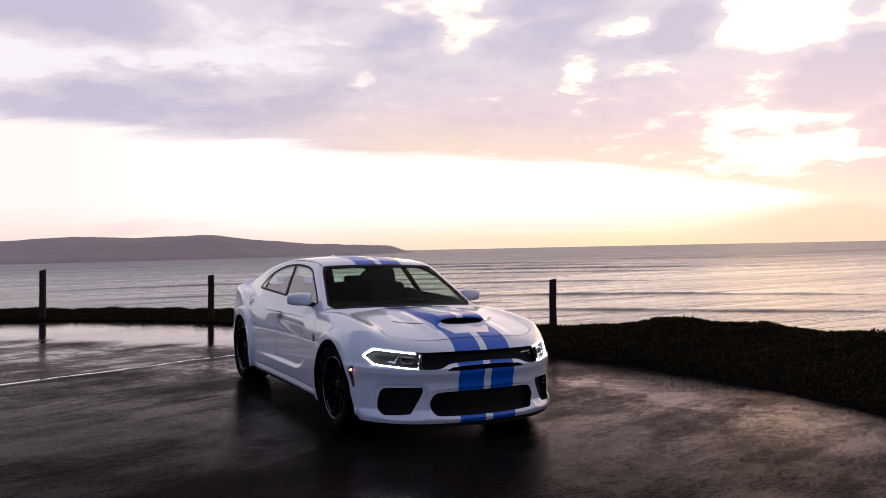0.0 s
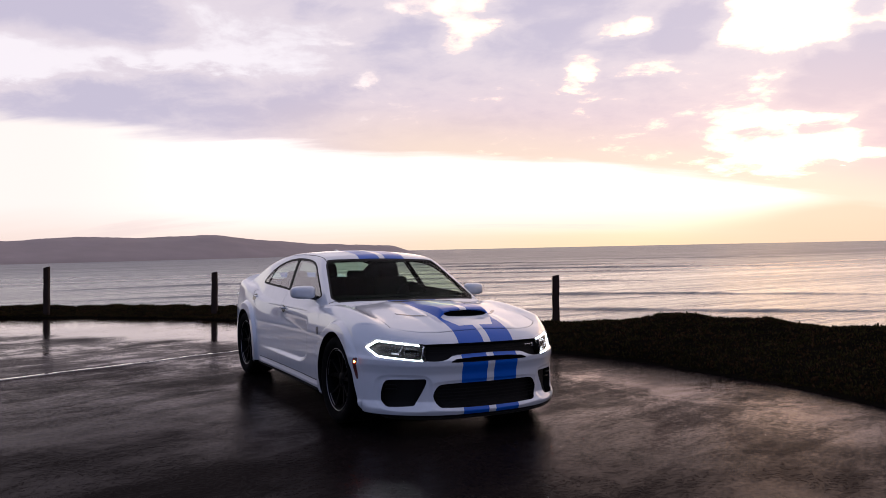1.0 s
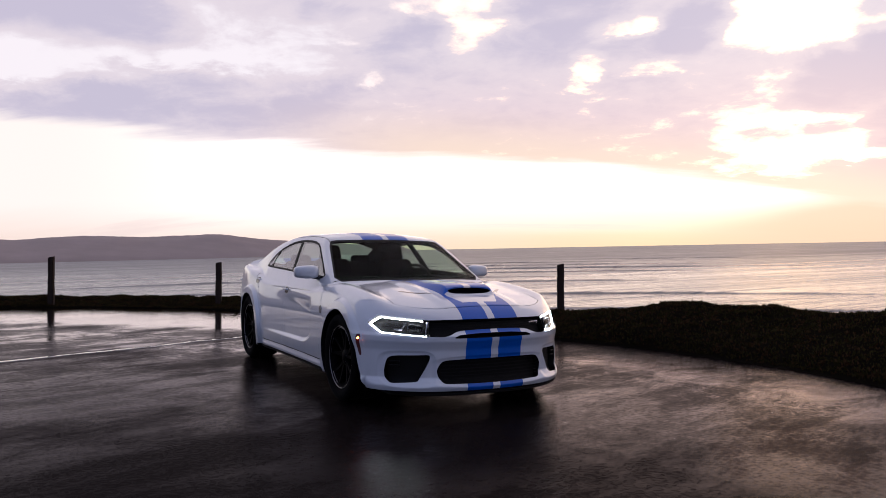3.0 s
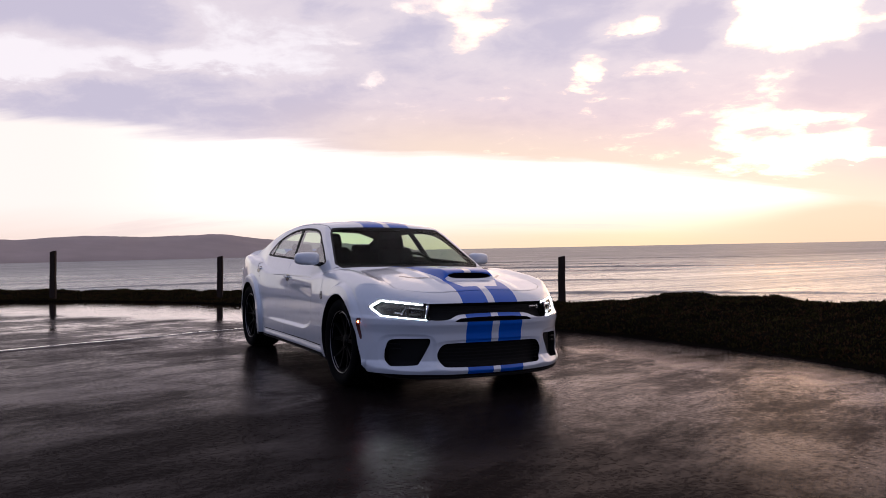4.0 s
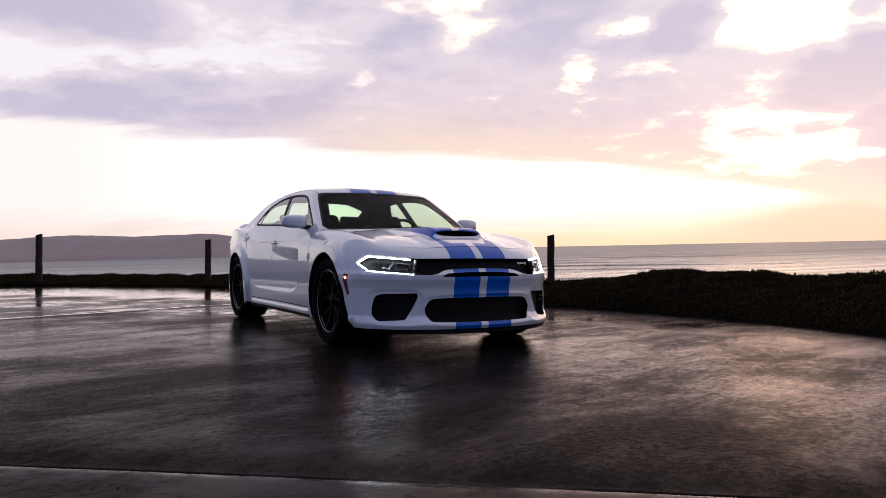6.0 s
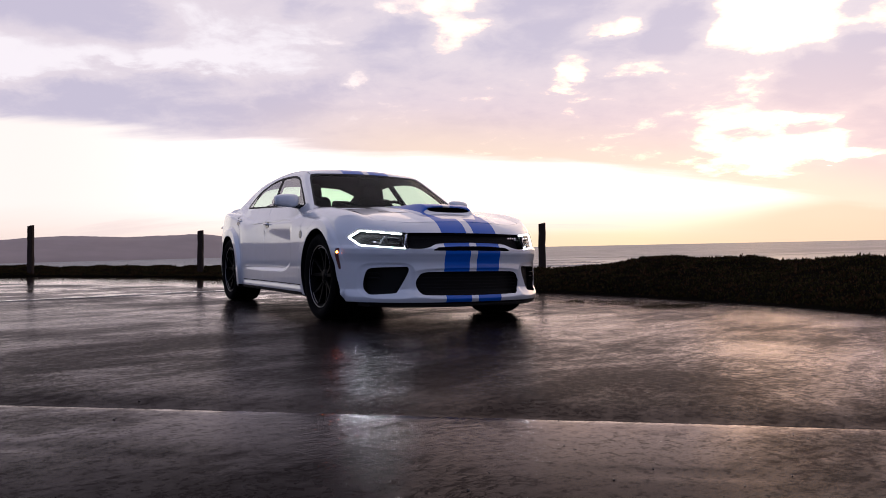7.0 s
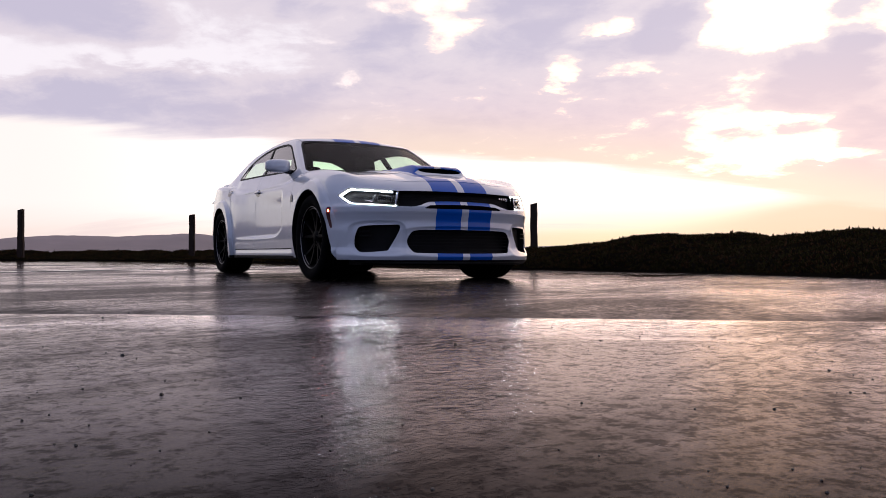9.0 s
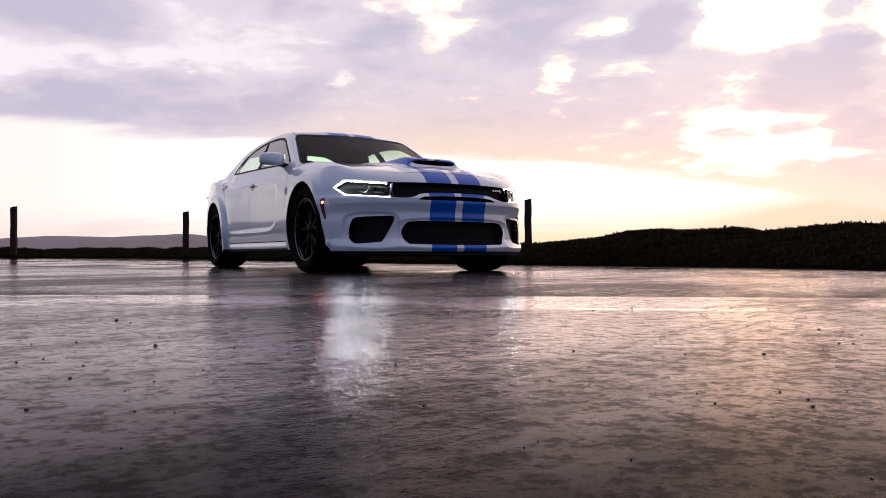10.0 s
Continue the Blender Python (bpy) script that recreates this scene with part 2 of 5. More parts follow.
def asphalt_material():
    """Wet, worn asphalt: dark grit under a film of water that gathers in drifts and stands along the gutter."""
    m = bpy.data.materials.new("wet_asphalt")
    m.use_nodes = True
    n = Nodes(m.node_tree)
    out = n.add("ShaderNodeOutputMaterial")
    at = n.add("ShaderNodeTexCoord").outputs["Object"]
    s = n.add("ShaderNodeSeparateXYZ")
    n.put(s.inputs[0], at)
    # metres from the gutter's joint, towards the car
    off = n.math("ADD", n.math("MULTIPLY", n.math("SUBTRACT", s.outputs[0], SEAM_AT.x), -math.sin(SEAM_TURN)), n.math("MULTIPLY", n.math("SUBTRACT", s.outputs[1], SEAM_AT.y), math.cos(SEAM_TURN)))
    run = n.math("ADD", n.math("MULTIPLY", n.math("SUBTRACT", s.outputs[0], SEAM_AT.x), math.cos(SEAM_TURN)), n.math("MULTIPLY", n.math("SUBTRACT", s.outputs[1], SEAM_AT.y), math.sin(SEAM_TURN)))
    grit = n.noise(at, 95.0, 4, 0.7)
    pits = n.noise(at, 30.0, 5, 0.7)
    # rain swept over the lot along the far seam's line
    swept = n.stretch(at, (1, 1, 1), (0, 0, radians(-22)))
    ripple = n.noise(n.stretch(swept, (0.55, 1.4, 1.0)), 5.5, 5, 0.62, 0.3)
    drift = n.noise(n.stretch(swept, (0.38, 1.25, 1.0)), 1.5, 8, 0.66, 0.5)
    patch = n.noise(at, 0.55, 6, 0.62, 0.4)
    mottle = n.noise(n.stretch(swept, (0.8, 1.2, 1.0)), 8.0, 6, 0.7, 0.3)
    amount = n.math("ADD", n.math("MULTIPLY", mottle, 0.16), n.math("ADD", n.math("MULTIPLY", drift, 0.4), n.math("MULTIPLY", patch, 0.44)))
    ragged = n.math("MULTIPLY_ADD", n.math("SUBTRACT", drift, 0.5), 0.9, off)
    # water stands along the gutter's joint
    pool = n.math("MULTIPLY", n.step(ragged, -0.24, -0.10), n.step(ragged, 0.02, -0.05))
    pool = n.math("MULTIPLY", pool, n.step(n.math("ADD", n.math("MULTIPLY", pits, 0.35), n.math("ADD", drift, n.math("MULTIPLY", patch, 0.4))), 0.70, 0.95, 0.0, 0.55))
    # sheets of water under the car and beyond it, broad ones along the planted edge
    edgeward = n.step(n.math("MULTIPLY_ADD", n.math("SUBTRACT", amount, 0.5), 5.0, off), 8.0, 9.3)
    sheets = n.math("MULTIPLY", n.step(amount, 0.47, 0.58), n.step(off, 3.6, 6.2, 0.0, 0.85))
    sheets = n.math("MAXIMUM", sheets, edgeward)
    still = n.math("MAXIMUM", pool, sheets)
    near = n.step(off, 0.06, -0.05)
    wet = n.math("MAXIMUM", n.math("MULTIPLY_ADD", near, 0.35, n.step(amount, 0.40, 0.60)), still, clamp=True)
    grain = n.math("ADD", n.math("MULTIPLY", grit, 0.4), n.math("MULTIPLY", pits, 0.6))
    tone = n.step(grain, 0.38, 0.62)
    base = n.mix(tone, (0.0022, 0.0017, 0.0019), (0.009, 0.0068, 0.0068))
    relief = n.math("ADD", n.math("MULTIPLY", grit, 0.4), n.math("MULTIPLY", pits, 0.8))
    relief = n.math("MULTIPLY", relief, n.math("MULTIPLY", n.math("MULTIPLY_ADD", near, -0.15, 1.0), n.math("MULTIPLY_ADD", still, -0.85, 1.0)))
    brushed = n.noise(n.stretch(n.stretch(at, (1, 1, 1), (0, 0, radians(12))), (0.5, 5.0, 1.0)), 6.0, 3, 0.5, 0.4)
    ripple = n.math("ADD", ripple, n.math("MULTIPLY", n.math("MULTIPLY", brushed, near), 0.30))
    calm = n.math("MULTIPLY", ripple, n.math("SUBTRACT", n.math("MULTIPLY_ADD", edgeward, -0.25, 1.0), n.math("MULTIPLY", near, 0.25)))
    shape = n.bump(relief, 0.5, 0.0042, n.bump(calm, 0.5, 0.0062, n.bump(drift, 0.3, 0.012)))
    film = n.add("ShaderNodeBsdfGlossy", distribution="MULTI_GGX")
    film.inputs["Color"].default_value = (1.0, 0.935, 0.965, 1)
    n.put(film.inputs["Roughness"], n.math("SUBTRACT", n.math("MULTIPLY_ADD", wet, -0.10, 0.19), n.math("MULTIPLY", still, 0.04)))
    n.put(film.inputs["Normal"], shape)
    # stones that stand out of the film are dry and dull
    dry = n.add("ShaderNodeBsdfDiffuse")
    n.put(dry.inputs[0], base)
    n.put(dry.inputs["Normal"], shape)
    stand = n.step(n.math("SUBTRACT", grain, n.math("MULTIPLY", wet, 0.07)), 0.42, 0.54)
    stand = n.math("MULTIPLY", n.math("MULTIPLY_ADD", stand, 0.55, 0.0), n.math("MULTIPLY_ADD", still, -0.85, 1.0))
    # the film mirrors more the flatter it is seen
    facing = n.add("ShaderNodeLayerWeight")
    facing.inputs[0].default_value = 0.5
    gloss = n.math("MULTIPLY_ADD", n.math("POWER", facing.outputs["Facing"], 10.0), 1.9, 0.003)
    sheen = n.math("MULTIPLY", n.math("POWER", facing.outputs["Facing"], 10.0), 1.9)
    # the worn strip along the joint is polished, and shines when seen very flat
    strip = n.math("MULTIPLY", n.math("MULTIPLY", n.step(ragged, -0.80, -0.35), near), n.step(amount, 0.40, 0.56))
    strip = n.math("MAXIMUM", strip, n.math("MULTIPLY", near, 0.18))
    polish = n.math("MULTIPLY", n.math("MULTIPLY", n.math("POWER", facing.outputs["Facing"], 13.0), 2.2), strip)
    gloss = n.math("ADD", gloss, polish)
    # broken, tarred scars beside the joint
    ridge = n.math("ABSOLUTE", n.math("SUBTRACT", n.noise(n.stretch(swept, (0.7, 1.6, 1.0)), 6.5, 5, 0.65, 0.5), 0.5))
    scar = n.math("MULTIPLY", n.step(ridge, 0.026, 0.010, 0.0, 0.6), n.math("MULTIPLY", n.step(ragged, -0.98, -0.80), n.step(ragged, -0.52, -0.62)))
    scar = n.math("MULTIPLY", scar, n.math("MULTIPLY", n.step(run, -0.60, -0.15), n.step(run, 0.60, 0.35)))
    both = n.add("ShaderNodeMixShader")
    share = n.math("MULTIPLY", n.math("MULTIPLY_ADD", wet, 0.56, 0.24), n.math("ADD", n.math("MULTIPLY_ADD", near, -0.10, 0.97), n.step(off, -0.6, -1.9, 0.0, 0.30)))
    # film share rises along the joint: brighter light of the sunward side put in
    share = n.math("MULTIPLY", share, n.step(run, -1.6, 2.4, 0.74, 1.14))
    n.put(both.inputs[0], n.math("MULTIPLY", n.math("MAXIMUM", n.math("MULTIPLY", gloss, share), n.math("MULTIPLY", still, sheen), clamp=True), n.math("SUBTRACT", 1.0, n.math("MAXIMUM", stand, scar))))
    n.put(both.inputs[1], dry.outputs[0]), n.put(both.inputs[2], film.outputs[0])
    n.put(out.inputs[0], both.outputs[0])
    return m


def water_material():
    m, n, b = material("sea_water", (0.09, 0.09, 0.10), 0.25, ior=1.33, spec=0.5)
    at = n.add("ShaderNodeTexCoord").outputs["Object"]
    line = n.noise(n.stretch(at, (0.10, 1.0, 1.0), (0, 0, VIEW_AZ)), 0.045, 5, 0.6, 0.3)
    swell = n.noise(n.stretch(at, (0.22, 1.0, 1.0), (0, 0, VIEW_AZ)), 0.22, 5, 0.6, 0.3)
    chop = n.noise(n.stretch(at, (0.5, 1.0, 1.0), (0, 0, VIEW_AZ)), 0.9, 4, 0.6)
    n.put(b.inputs["Normal"], n.bump(chop, 0.5, 0.2, n.bump(swell, 1.0, 0.9, n.bump(line, 1.0, 3.6))))
    s = n.add("ShaderNodeSeparateXYZ")
    n.put(s.inputs[0], n.stretch(at, (1, 1, 1), (0, 0, VIEW_AZ)))
    windy = n.step(s.outputs[1], 80.0, 900.0, 0.0, 0.22)
    n.put(b.inputs["Roughness"], n.math("ADD", windy, n.step(line, 0.35, 0.65, 0.14, 0.26)))
    return m


ASPHALT, WATER = asphalt_material(), water_material()
# near-black: the shade between the leaves is put into the scrub's colour
SCRUB = material("leaf_shade_scrub", (0.006, 0.005, 0.0035), 0.95, spec=0.0, grain=0.9, grain_scale=6, bump=0.4)[0]
LEAF = material("ice_plant_leaf", (0.022, 0.018, 0.006), 0.85, spec=0.02, grain=0.8, grain_scale=4)[0]
LEAF_DRY = material("ice_plant_red_leaf", (0.038, 0.019, 0.009), 0.85, spec=0.02, grain=0.8, grain_scale=4)[0]
# for the added, unseen rise that darkens the car's reflections
LAND = material("dark_unseen_land", (0.030, 0.032, 0.024), 0.95, spec=0.1, grain=0.8, grain_scale=0.6)[0]
# pale because distance haze is put into the heath's colour
HILL = material("hazed_heath", (0.25, 0.205, 0.20), 0.95, grain=0.5, grain_scale=0.02)[0]
STONE = material("grit_stone", (0.02, 0.018, 0.017), 0.6, grain=0.6, grain_scale=40)[0]
WET_TAR = material("wet_tar", (0.03, 0.03, 0.031), 0.08, coat=1.0)[0]
POST_WOOD = material("weathered_post", (0.022, 0.014, 0.011), 0.9, spec=0.2, grain=0.7, grain_scale=30, bump=0.5)[0]


# ---------------------------------------------------------------- mesh helpers
def mesh_ob(name, verts, faces, mat, parent=None, label="", smooth=True, normals=None):
    """One mesh object from arrays; parts hang under parent."""
    me = bpy.data.meshes.new(name)
    me.from_pydata([tuple(v) for v in np.asarray(verts).tolist()], [], [tuple(f) for f in (faces.tolist() if hasattr(faces, "tolist") else faces)])
    me.materials.append(mat)
    if smooth:
        me.shade_smooth()
    if normals is not None:
        me.normals_split_custom_set_from_vertices(np.asarray(normals).tolist())
    ob = new(name, me)
    ob.parent = parent
    if label:
        ob["label"] = label
    return ob


def part(name, bm, mat, parent, label="", smooth=True):
    """Links a bmesh as one mesh object under a thing or a part."""
    me = bpy.data.meshes.new(name)
    bm.to_mesh(me)
    bm.free()
    me.materials.append(mat)
    if smooth:
        me.shade_smooth()
    ob = new(name, me)
    ob.parent = parent
    if label:
        ob["label"] = label
    return ob


def thing(name, label, category, m=None, group="", kind=""):
    ob = new(name)
    ob.empty_display_size = 0.1
    if m is not None:
        ob.matrix_world = m
    return tagged(ob, label, category, group, kind)


def grid_faces(rows, cols):
    i = np.arange((rows - 1) * cols).reshape(rows - 1, cols)[:, :-1]
    return np.stack([i, i + 1, i + 1 + cols, i + cols], -1).reshape(-1, 4)


def curve(*pts):
    """A smooth curve through (t, value) pairs, never overshooting."""
    t, v = np.array(pts, float).T
    d = np.diff(v) / np.diff(t)
    s = np.zeros(len(t))
    s[0], s[-1] = d[0], d[-1]
    same = d[:-1] * d[1:] > 0
    s[1:-1][same] = 2 * d[:-1][same] * d[1:][same] / (d[:-1] + d[1:])[same]

    def at(x):
        x = np.clip(np.asarray(x, float), t[0], t[-1])
        k = np.clip(np.searchsorted(t, x) - 1, 0, len(t) - 2)
        h = t[k + 1] - t[k]
        u = (x - t[k]) / h
        return ((1 + 2 * u) * (1 - u) ** 2) * v[k] + u * (1 - u) ** 2 * h * s[k] + u * u * (3 - 2 * u) * v[k + 1] + u * u * (u - 1) * h * s[k + 1]

    return at


def ramp(x, lo, hi):
    u = np.clip((x - lo) / (hi - lo), 0, 1)
    return u * u * (3 - 2 * u)


def noise2(x, y, scale, seed=0.0):
    return np.array([noise.noise((a * scale + seed, b * scale - seed, seed * 1.7)) for a, b in zip(np.ravel(x), np.ravel(y))]).reshape(np.shape(x))


def gap_to(poly, u, v):
    """Signed distance from (u, v) to a closed outline, negative inside."""
    best, odd = np.full(u.shape, 1e9), np.zeros(u.shape, bool)
    for (ax, ay), (bx, by) in zip(poly, np.roll(poly, -1, axis=0)):
        ex, ey = bx - ax, by - ay
        wx, wy = u - ax, v - ay
        t = np.clip((wx * ex + wy * ey) / (ex * ex + ey * ey), 0, 1)
        best = np.minimum(best, (wx - ex * t) ** 2 + (wy - ey * t) ** 2)
        odd ^= ((ay <= v) != (by <= v)) & (wx < ex * wy / np.where(ey == 0, 1e-12, ey))
    return np.where(odd, -1, 1) * np.sqrt(best)


# ---------------------------------------------------------------- the parking ground and its planted edge
def ground_z(x, y):
    """The lot is level about the car and lifts slightly towards the planted edge behind it."""
    return LIFT(np.asarray(y, float))


LIFT = curve((-2.0, 0.0), (0.0, 0.0), (3.06, 0.016), (6.0, 0.055), (12.0, 0.13), (20, 0.13))


# plan of the planted edge, from beyond the far end round to behind the camera
EDGE_X = curve((0, -30.0), (8, -22.0), (16, -14.0), (22, -8.0), (26.3, -3.6), (30.5, -0.1), (34, 2.1), (37.5, 3.35), (40, 3.95), (42, 4.02), (44, 3.75), (46, 3.15), (50, 1.4), (56, -0.5), (64, -4.0))
EDGE_Y = curve((0, 11.8), (8, 12.4), (16, 12.8), (22, 12.9), (26.3, 12.2), (30.5, 10.1), (34, 6.9), (37.5, 3.4), (40, 1.3), (42, -0.4), (44, -2.0), (46, -3.4), (50, -6.6), (56, -12.5), (64, -20.0))
CREST_Z = curve((0, 0.30), (22, 0.26), (30.5, 0.26), (35, 0.25), (37.2, 0.315), (39.5, 0.495), (42, 0.462), (44, 0.458), (48, 0.475), (64, 0.46))
BACK = curve((0, 0.0), (22, 0.6), (30.5, 0.7), (36, 0.9), (39, 2.0), (42, 2.6), (48, 2.8), (64, 2.8))


def edge_at(s):
    """Point and outward normal of the edge at s metres along it."""
    x, y = EDGE_X(s), EDGE_Y(s)
    tx, ty = EDGE_X(s + 0.1) - EDGE_X(s - 0.1), EDGE_Y(s + 0.1) - EDGE_Y(s - 0.1)
    l = np.hypot(tx, ty)
    return x, y, -ty / l, tx / l


def lot():
    fine = np.concatenate([np.linspace(-0.9, -0.06, 22), np.linspace(-0.05, 0.05, 21), np.linspace(0.06, 0.9, 22)])
    across = np.concatenate([np.linspace(-40, -6, 12), np.linspace(-5, -1, 14), fine, np.linspace(1, 22, 64), np.linspace(24, 40, 5)])
    along = np.concatenate([np.linspace(-45, -9, 14), np.linspace(-8, 8, 110), np.linspace(9, 45, 14)])
    U, D = np.meshgrid(along, across)
    c, s = math.cos(SEAM_TURN), math.sin(SEAM_TURN)
    X, Y = SEAM_AT.x + U * c - D * s, SEAM_AT.y + U * s + D * c
    wob = 0.02 * noise2(U, D * 0, 0.8, 2.0) + 0.008 * noise2(U, D * 0, 5.0, 3.0)
    E = D + wob
    # the car's side sinks towards the joint, and a worn lip stands on the other side
    dip = -0.016 * np.exp(-(np.maximum(E, 0) / 0.17) ** 1.6) * (E >= 0) - 0.016 * np.exp(-(np.maximum(-E, 0) / 0.035) ** 2) * (E < 0)
    crack = -0.005 * np.exp(-(E / 0.010) ** 2) * (0.15 + 0.85 * (noise2(U, D * 0, 1.7, 5.0) > 0.0))
    G = D + 0.62 + 0.05 * noise2(U, D * 0, 1.3, 4.0) + 0.02 * noise2(U, D * 0, 7.0, 6.0)
    crack = crack - 0.006 * np.exp(-(G / 0.012) ** 2) * ramp(noise2(U, D * 0, 0.9, 8.0), -0.25, 0.1)
    Z = ground_z(X, Y) + dip + crack + 0.006 * noise2(X, Y, 0.5, 1.0)
    V = np.stack([X, Y, Z], -1).reshape(-1, 3)
    # the asphalt ends just under the planted bank
    e = np.linspace(0, 64, 130)
    rim = np.concatenate([np.stack([EDGE_X(e), EDGE_Y(e)], 1), [(-6, -42), (-48, -42), (-48, 11.8)]])
    F = grid_faces(len(across), len(along))
    out = gap_to(rim, V[:, 0], V[:, 1])
    F = F[out[F].min(1) < 0.25]
    tagged(mesh_ob("ground", V, F, ASPHALT), "dark wet asphalt parking ground with sheen", "ground", kind="structure")


lot()


def berm():
    s = np.linspace(0.5, 63.5, 700)
    x, y, nx, ny = edge_at(s)
    u = np.linspace(0, 1, 26)
    # cross-section: steep planted face, rounded crest, then the cliff down to the sea
    across = curve((0, -0.05), (0.12, 0.05), (0.3, 0.45), (0.5, 1.0), (0.7, 1.6), (0.8, 2.6), (1, 9.0))
    rise = curve((0, -0.06), (0.12, 0.32), (0.3, 0.72), (0.5, 1.0), (0.7, 0.8), (0.8, 0.2), (1, 0.0))
    fall = curve((0, 0.0), (0.7, 0.0), (0.8, -1.2), (0.9, -7.0), (1, -15.0))
    wide = (BACK(s) * 0.55 + 0.45)[:, None]
    A, R = across(u)[None, :] * wide, rise(u)[None, :]
    X, Y = x[:, None] + nx[:, None] * A, y[:, None] + ny[:, None] * A
    rough = 0.20 * noise2(X, Y, 1.1, 3.0) + 0.13 * noise2(X, Y, 3.6, 7.0)
    Z = ground_z(x, y)[:, None] + CREST_Z(s)[:, None] * (R + rough * (R > 0.1)) - ground_z(x, y)[:, None] * 0.5 * (R > 0.3) + fall(u)[None, :]
    V = np.stack([X, Y, Z], -1).reshape(-1, 3)
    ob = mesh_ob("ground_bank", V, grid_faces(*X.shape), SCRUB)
    return tagged(ob, "low earth bank along the lot, leaf shade in its dark colour", "bank", kind="structure")


BANK = berm()


def leaves():
    """Ice plant: short upright fingers of leaf in clumps all over the bank."""
    rng = np.random.default_rng(5)
    me = BANK.data
    co = np.array([v.co for v in me.vertices]).reshape(700, 26, 3)
    green, dry = ([], []), ([], [])
    n = 36000
    # more clumps where the bank passes close to the camera
    rows_ = np.clip((rng.beta(2.4, 2.0, n) * 0.60 + 0.25) * 699, 0, 698)
    cols_ = rng.random(n) ** 0.9 * 15.0 + 1.0
    i, j = rows_.astype(int), cols_.astype(int)
    fu, fv = (rows_ - i)[:, None], (cols_ - j)[:, None]
    P = (co[i, j] * (1 - fu) + co[i + 1, j] * fu) * (1 - fv) + (co[i, j + 1] * (1 - fu) + co[i + 1, j + 1] * fu) * fv
    size = rng.uniform(0.020, 0.050, n) * np.where(rng.random(n) < 0.04, 1.5, 1.0)
    for k in range(n):
        store = dry if rng.random() < 0.3 else green
        for _ in range(3):
            a, lean = rng.uniform(0, 6.283), rng.uniform(0.2, 1.6)
            d = np.array([math.cos(a) * lean, math.sin(a) * lean, 1.0])
            d *= size[k] / np.linalg.norm(d)
            s1 = np.array([-math.sin(a), math.cos(a), 0.0]) * size[k] * 0.16
            s2 = np.array([math.cos(a), math.sin(a), -lean]) * size[k] * 0.12
            base = P[k] + rng.normal(0, 0.02, 3) * (1, 1, 0.3) - (0, 0, 0.01)
            o = len(store[0])
            store[0].extend([base + s1, base - s1, base + s2, base + d * 0.6 + s1 * 1.1, base + d * 0.6 - s1 * 1.1, base + d * 0.6 + s2 * 1.2, base + d])
            store[1].extend([(o, o + 1, o + 4, o + 3), (o + 1, o + 2, o + 5, o + 4), (o + 2, o, o + 3, o + 5), (o + 3, o + 4, o + 6), (o + 4, o + 5, o + 6), (o + 5, o + 3, o + 6)])
    tagged(mesh_ob("ice_plant", green[0], green[1], LEAF, smooth=False), "dense dark green ice plant on the bank", "plants", kind="stuff")
    tagged(mesh_ob("ice_plant_dry", dry[0], dry[1], LEAF_DRY, smooth=False), "reddish dry ice plant tips on the bank", "plants", kind="stuff")


leaves()


def fence_post(x, y, top, lean=0.0):
    """Squared timber post with a slanted, split head."""
    t = thing("fence_post", "weathered dark timber post with slanted top", "post", pose(x, y, float(ground_z(x, y)) + 0.0, 0, lean, -28), "posts along the lot's edge")
    bm = bmesh.new()
    bmesh.ops.create_cube(bm, size=1)
    h = top - float(ground_z(x, y)) + 0.3
    for v in bm.verts:
        v.co = Vector((v.co.x * 0.108, v.co.y * 0.108, (v.co.z + 0.5) * h - 0.3))
    bmesh.ops.bevel(bm, geom=[e for e in bm.edges if abs(e.verts[0].co.z - e.verts[1].co.z) > 0.3], offset=0.016, segments=2, affect="EDGES")
    bmesh.ops.subdivide_edges(bm, edges=[e for e in bm.edges if abs(e.verts[0].co.z - e.verts[1].co.z) > 0.3], cuts=14)
    for v in bm.verts:
        # the head slants down to one side and is a little split and worn
        if v.co.z > h - 0.32:
            v.co.z -= (0.054 - v.co.x) * 0.22 + 0.012 * noise.noise(v.co * 30 + Vector((x, y, 3)))
        elif v.co.z < 0.4:
            v.co.x *= 1.06
            v.co.y *= 1.06
        v.co.x += 0.006 * noise.noise(v.co * 5 + Vector((x, y, 0)))
        v.co.y += 0.006 * noise.noise(v.co * 5 + Vector((y, x, 9)))
    part("shaft", bm, POST_WOOD, t, smooth=False)
    return t


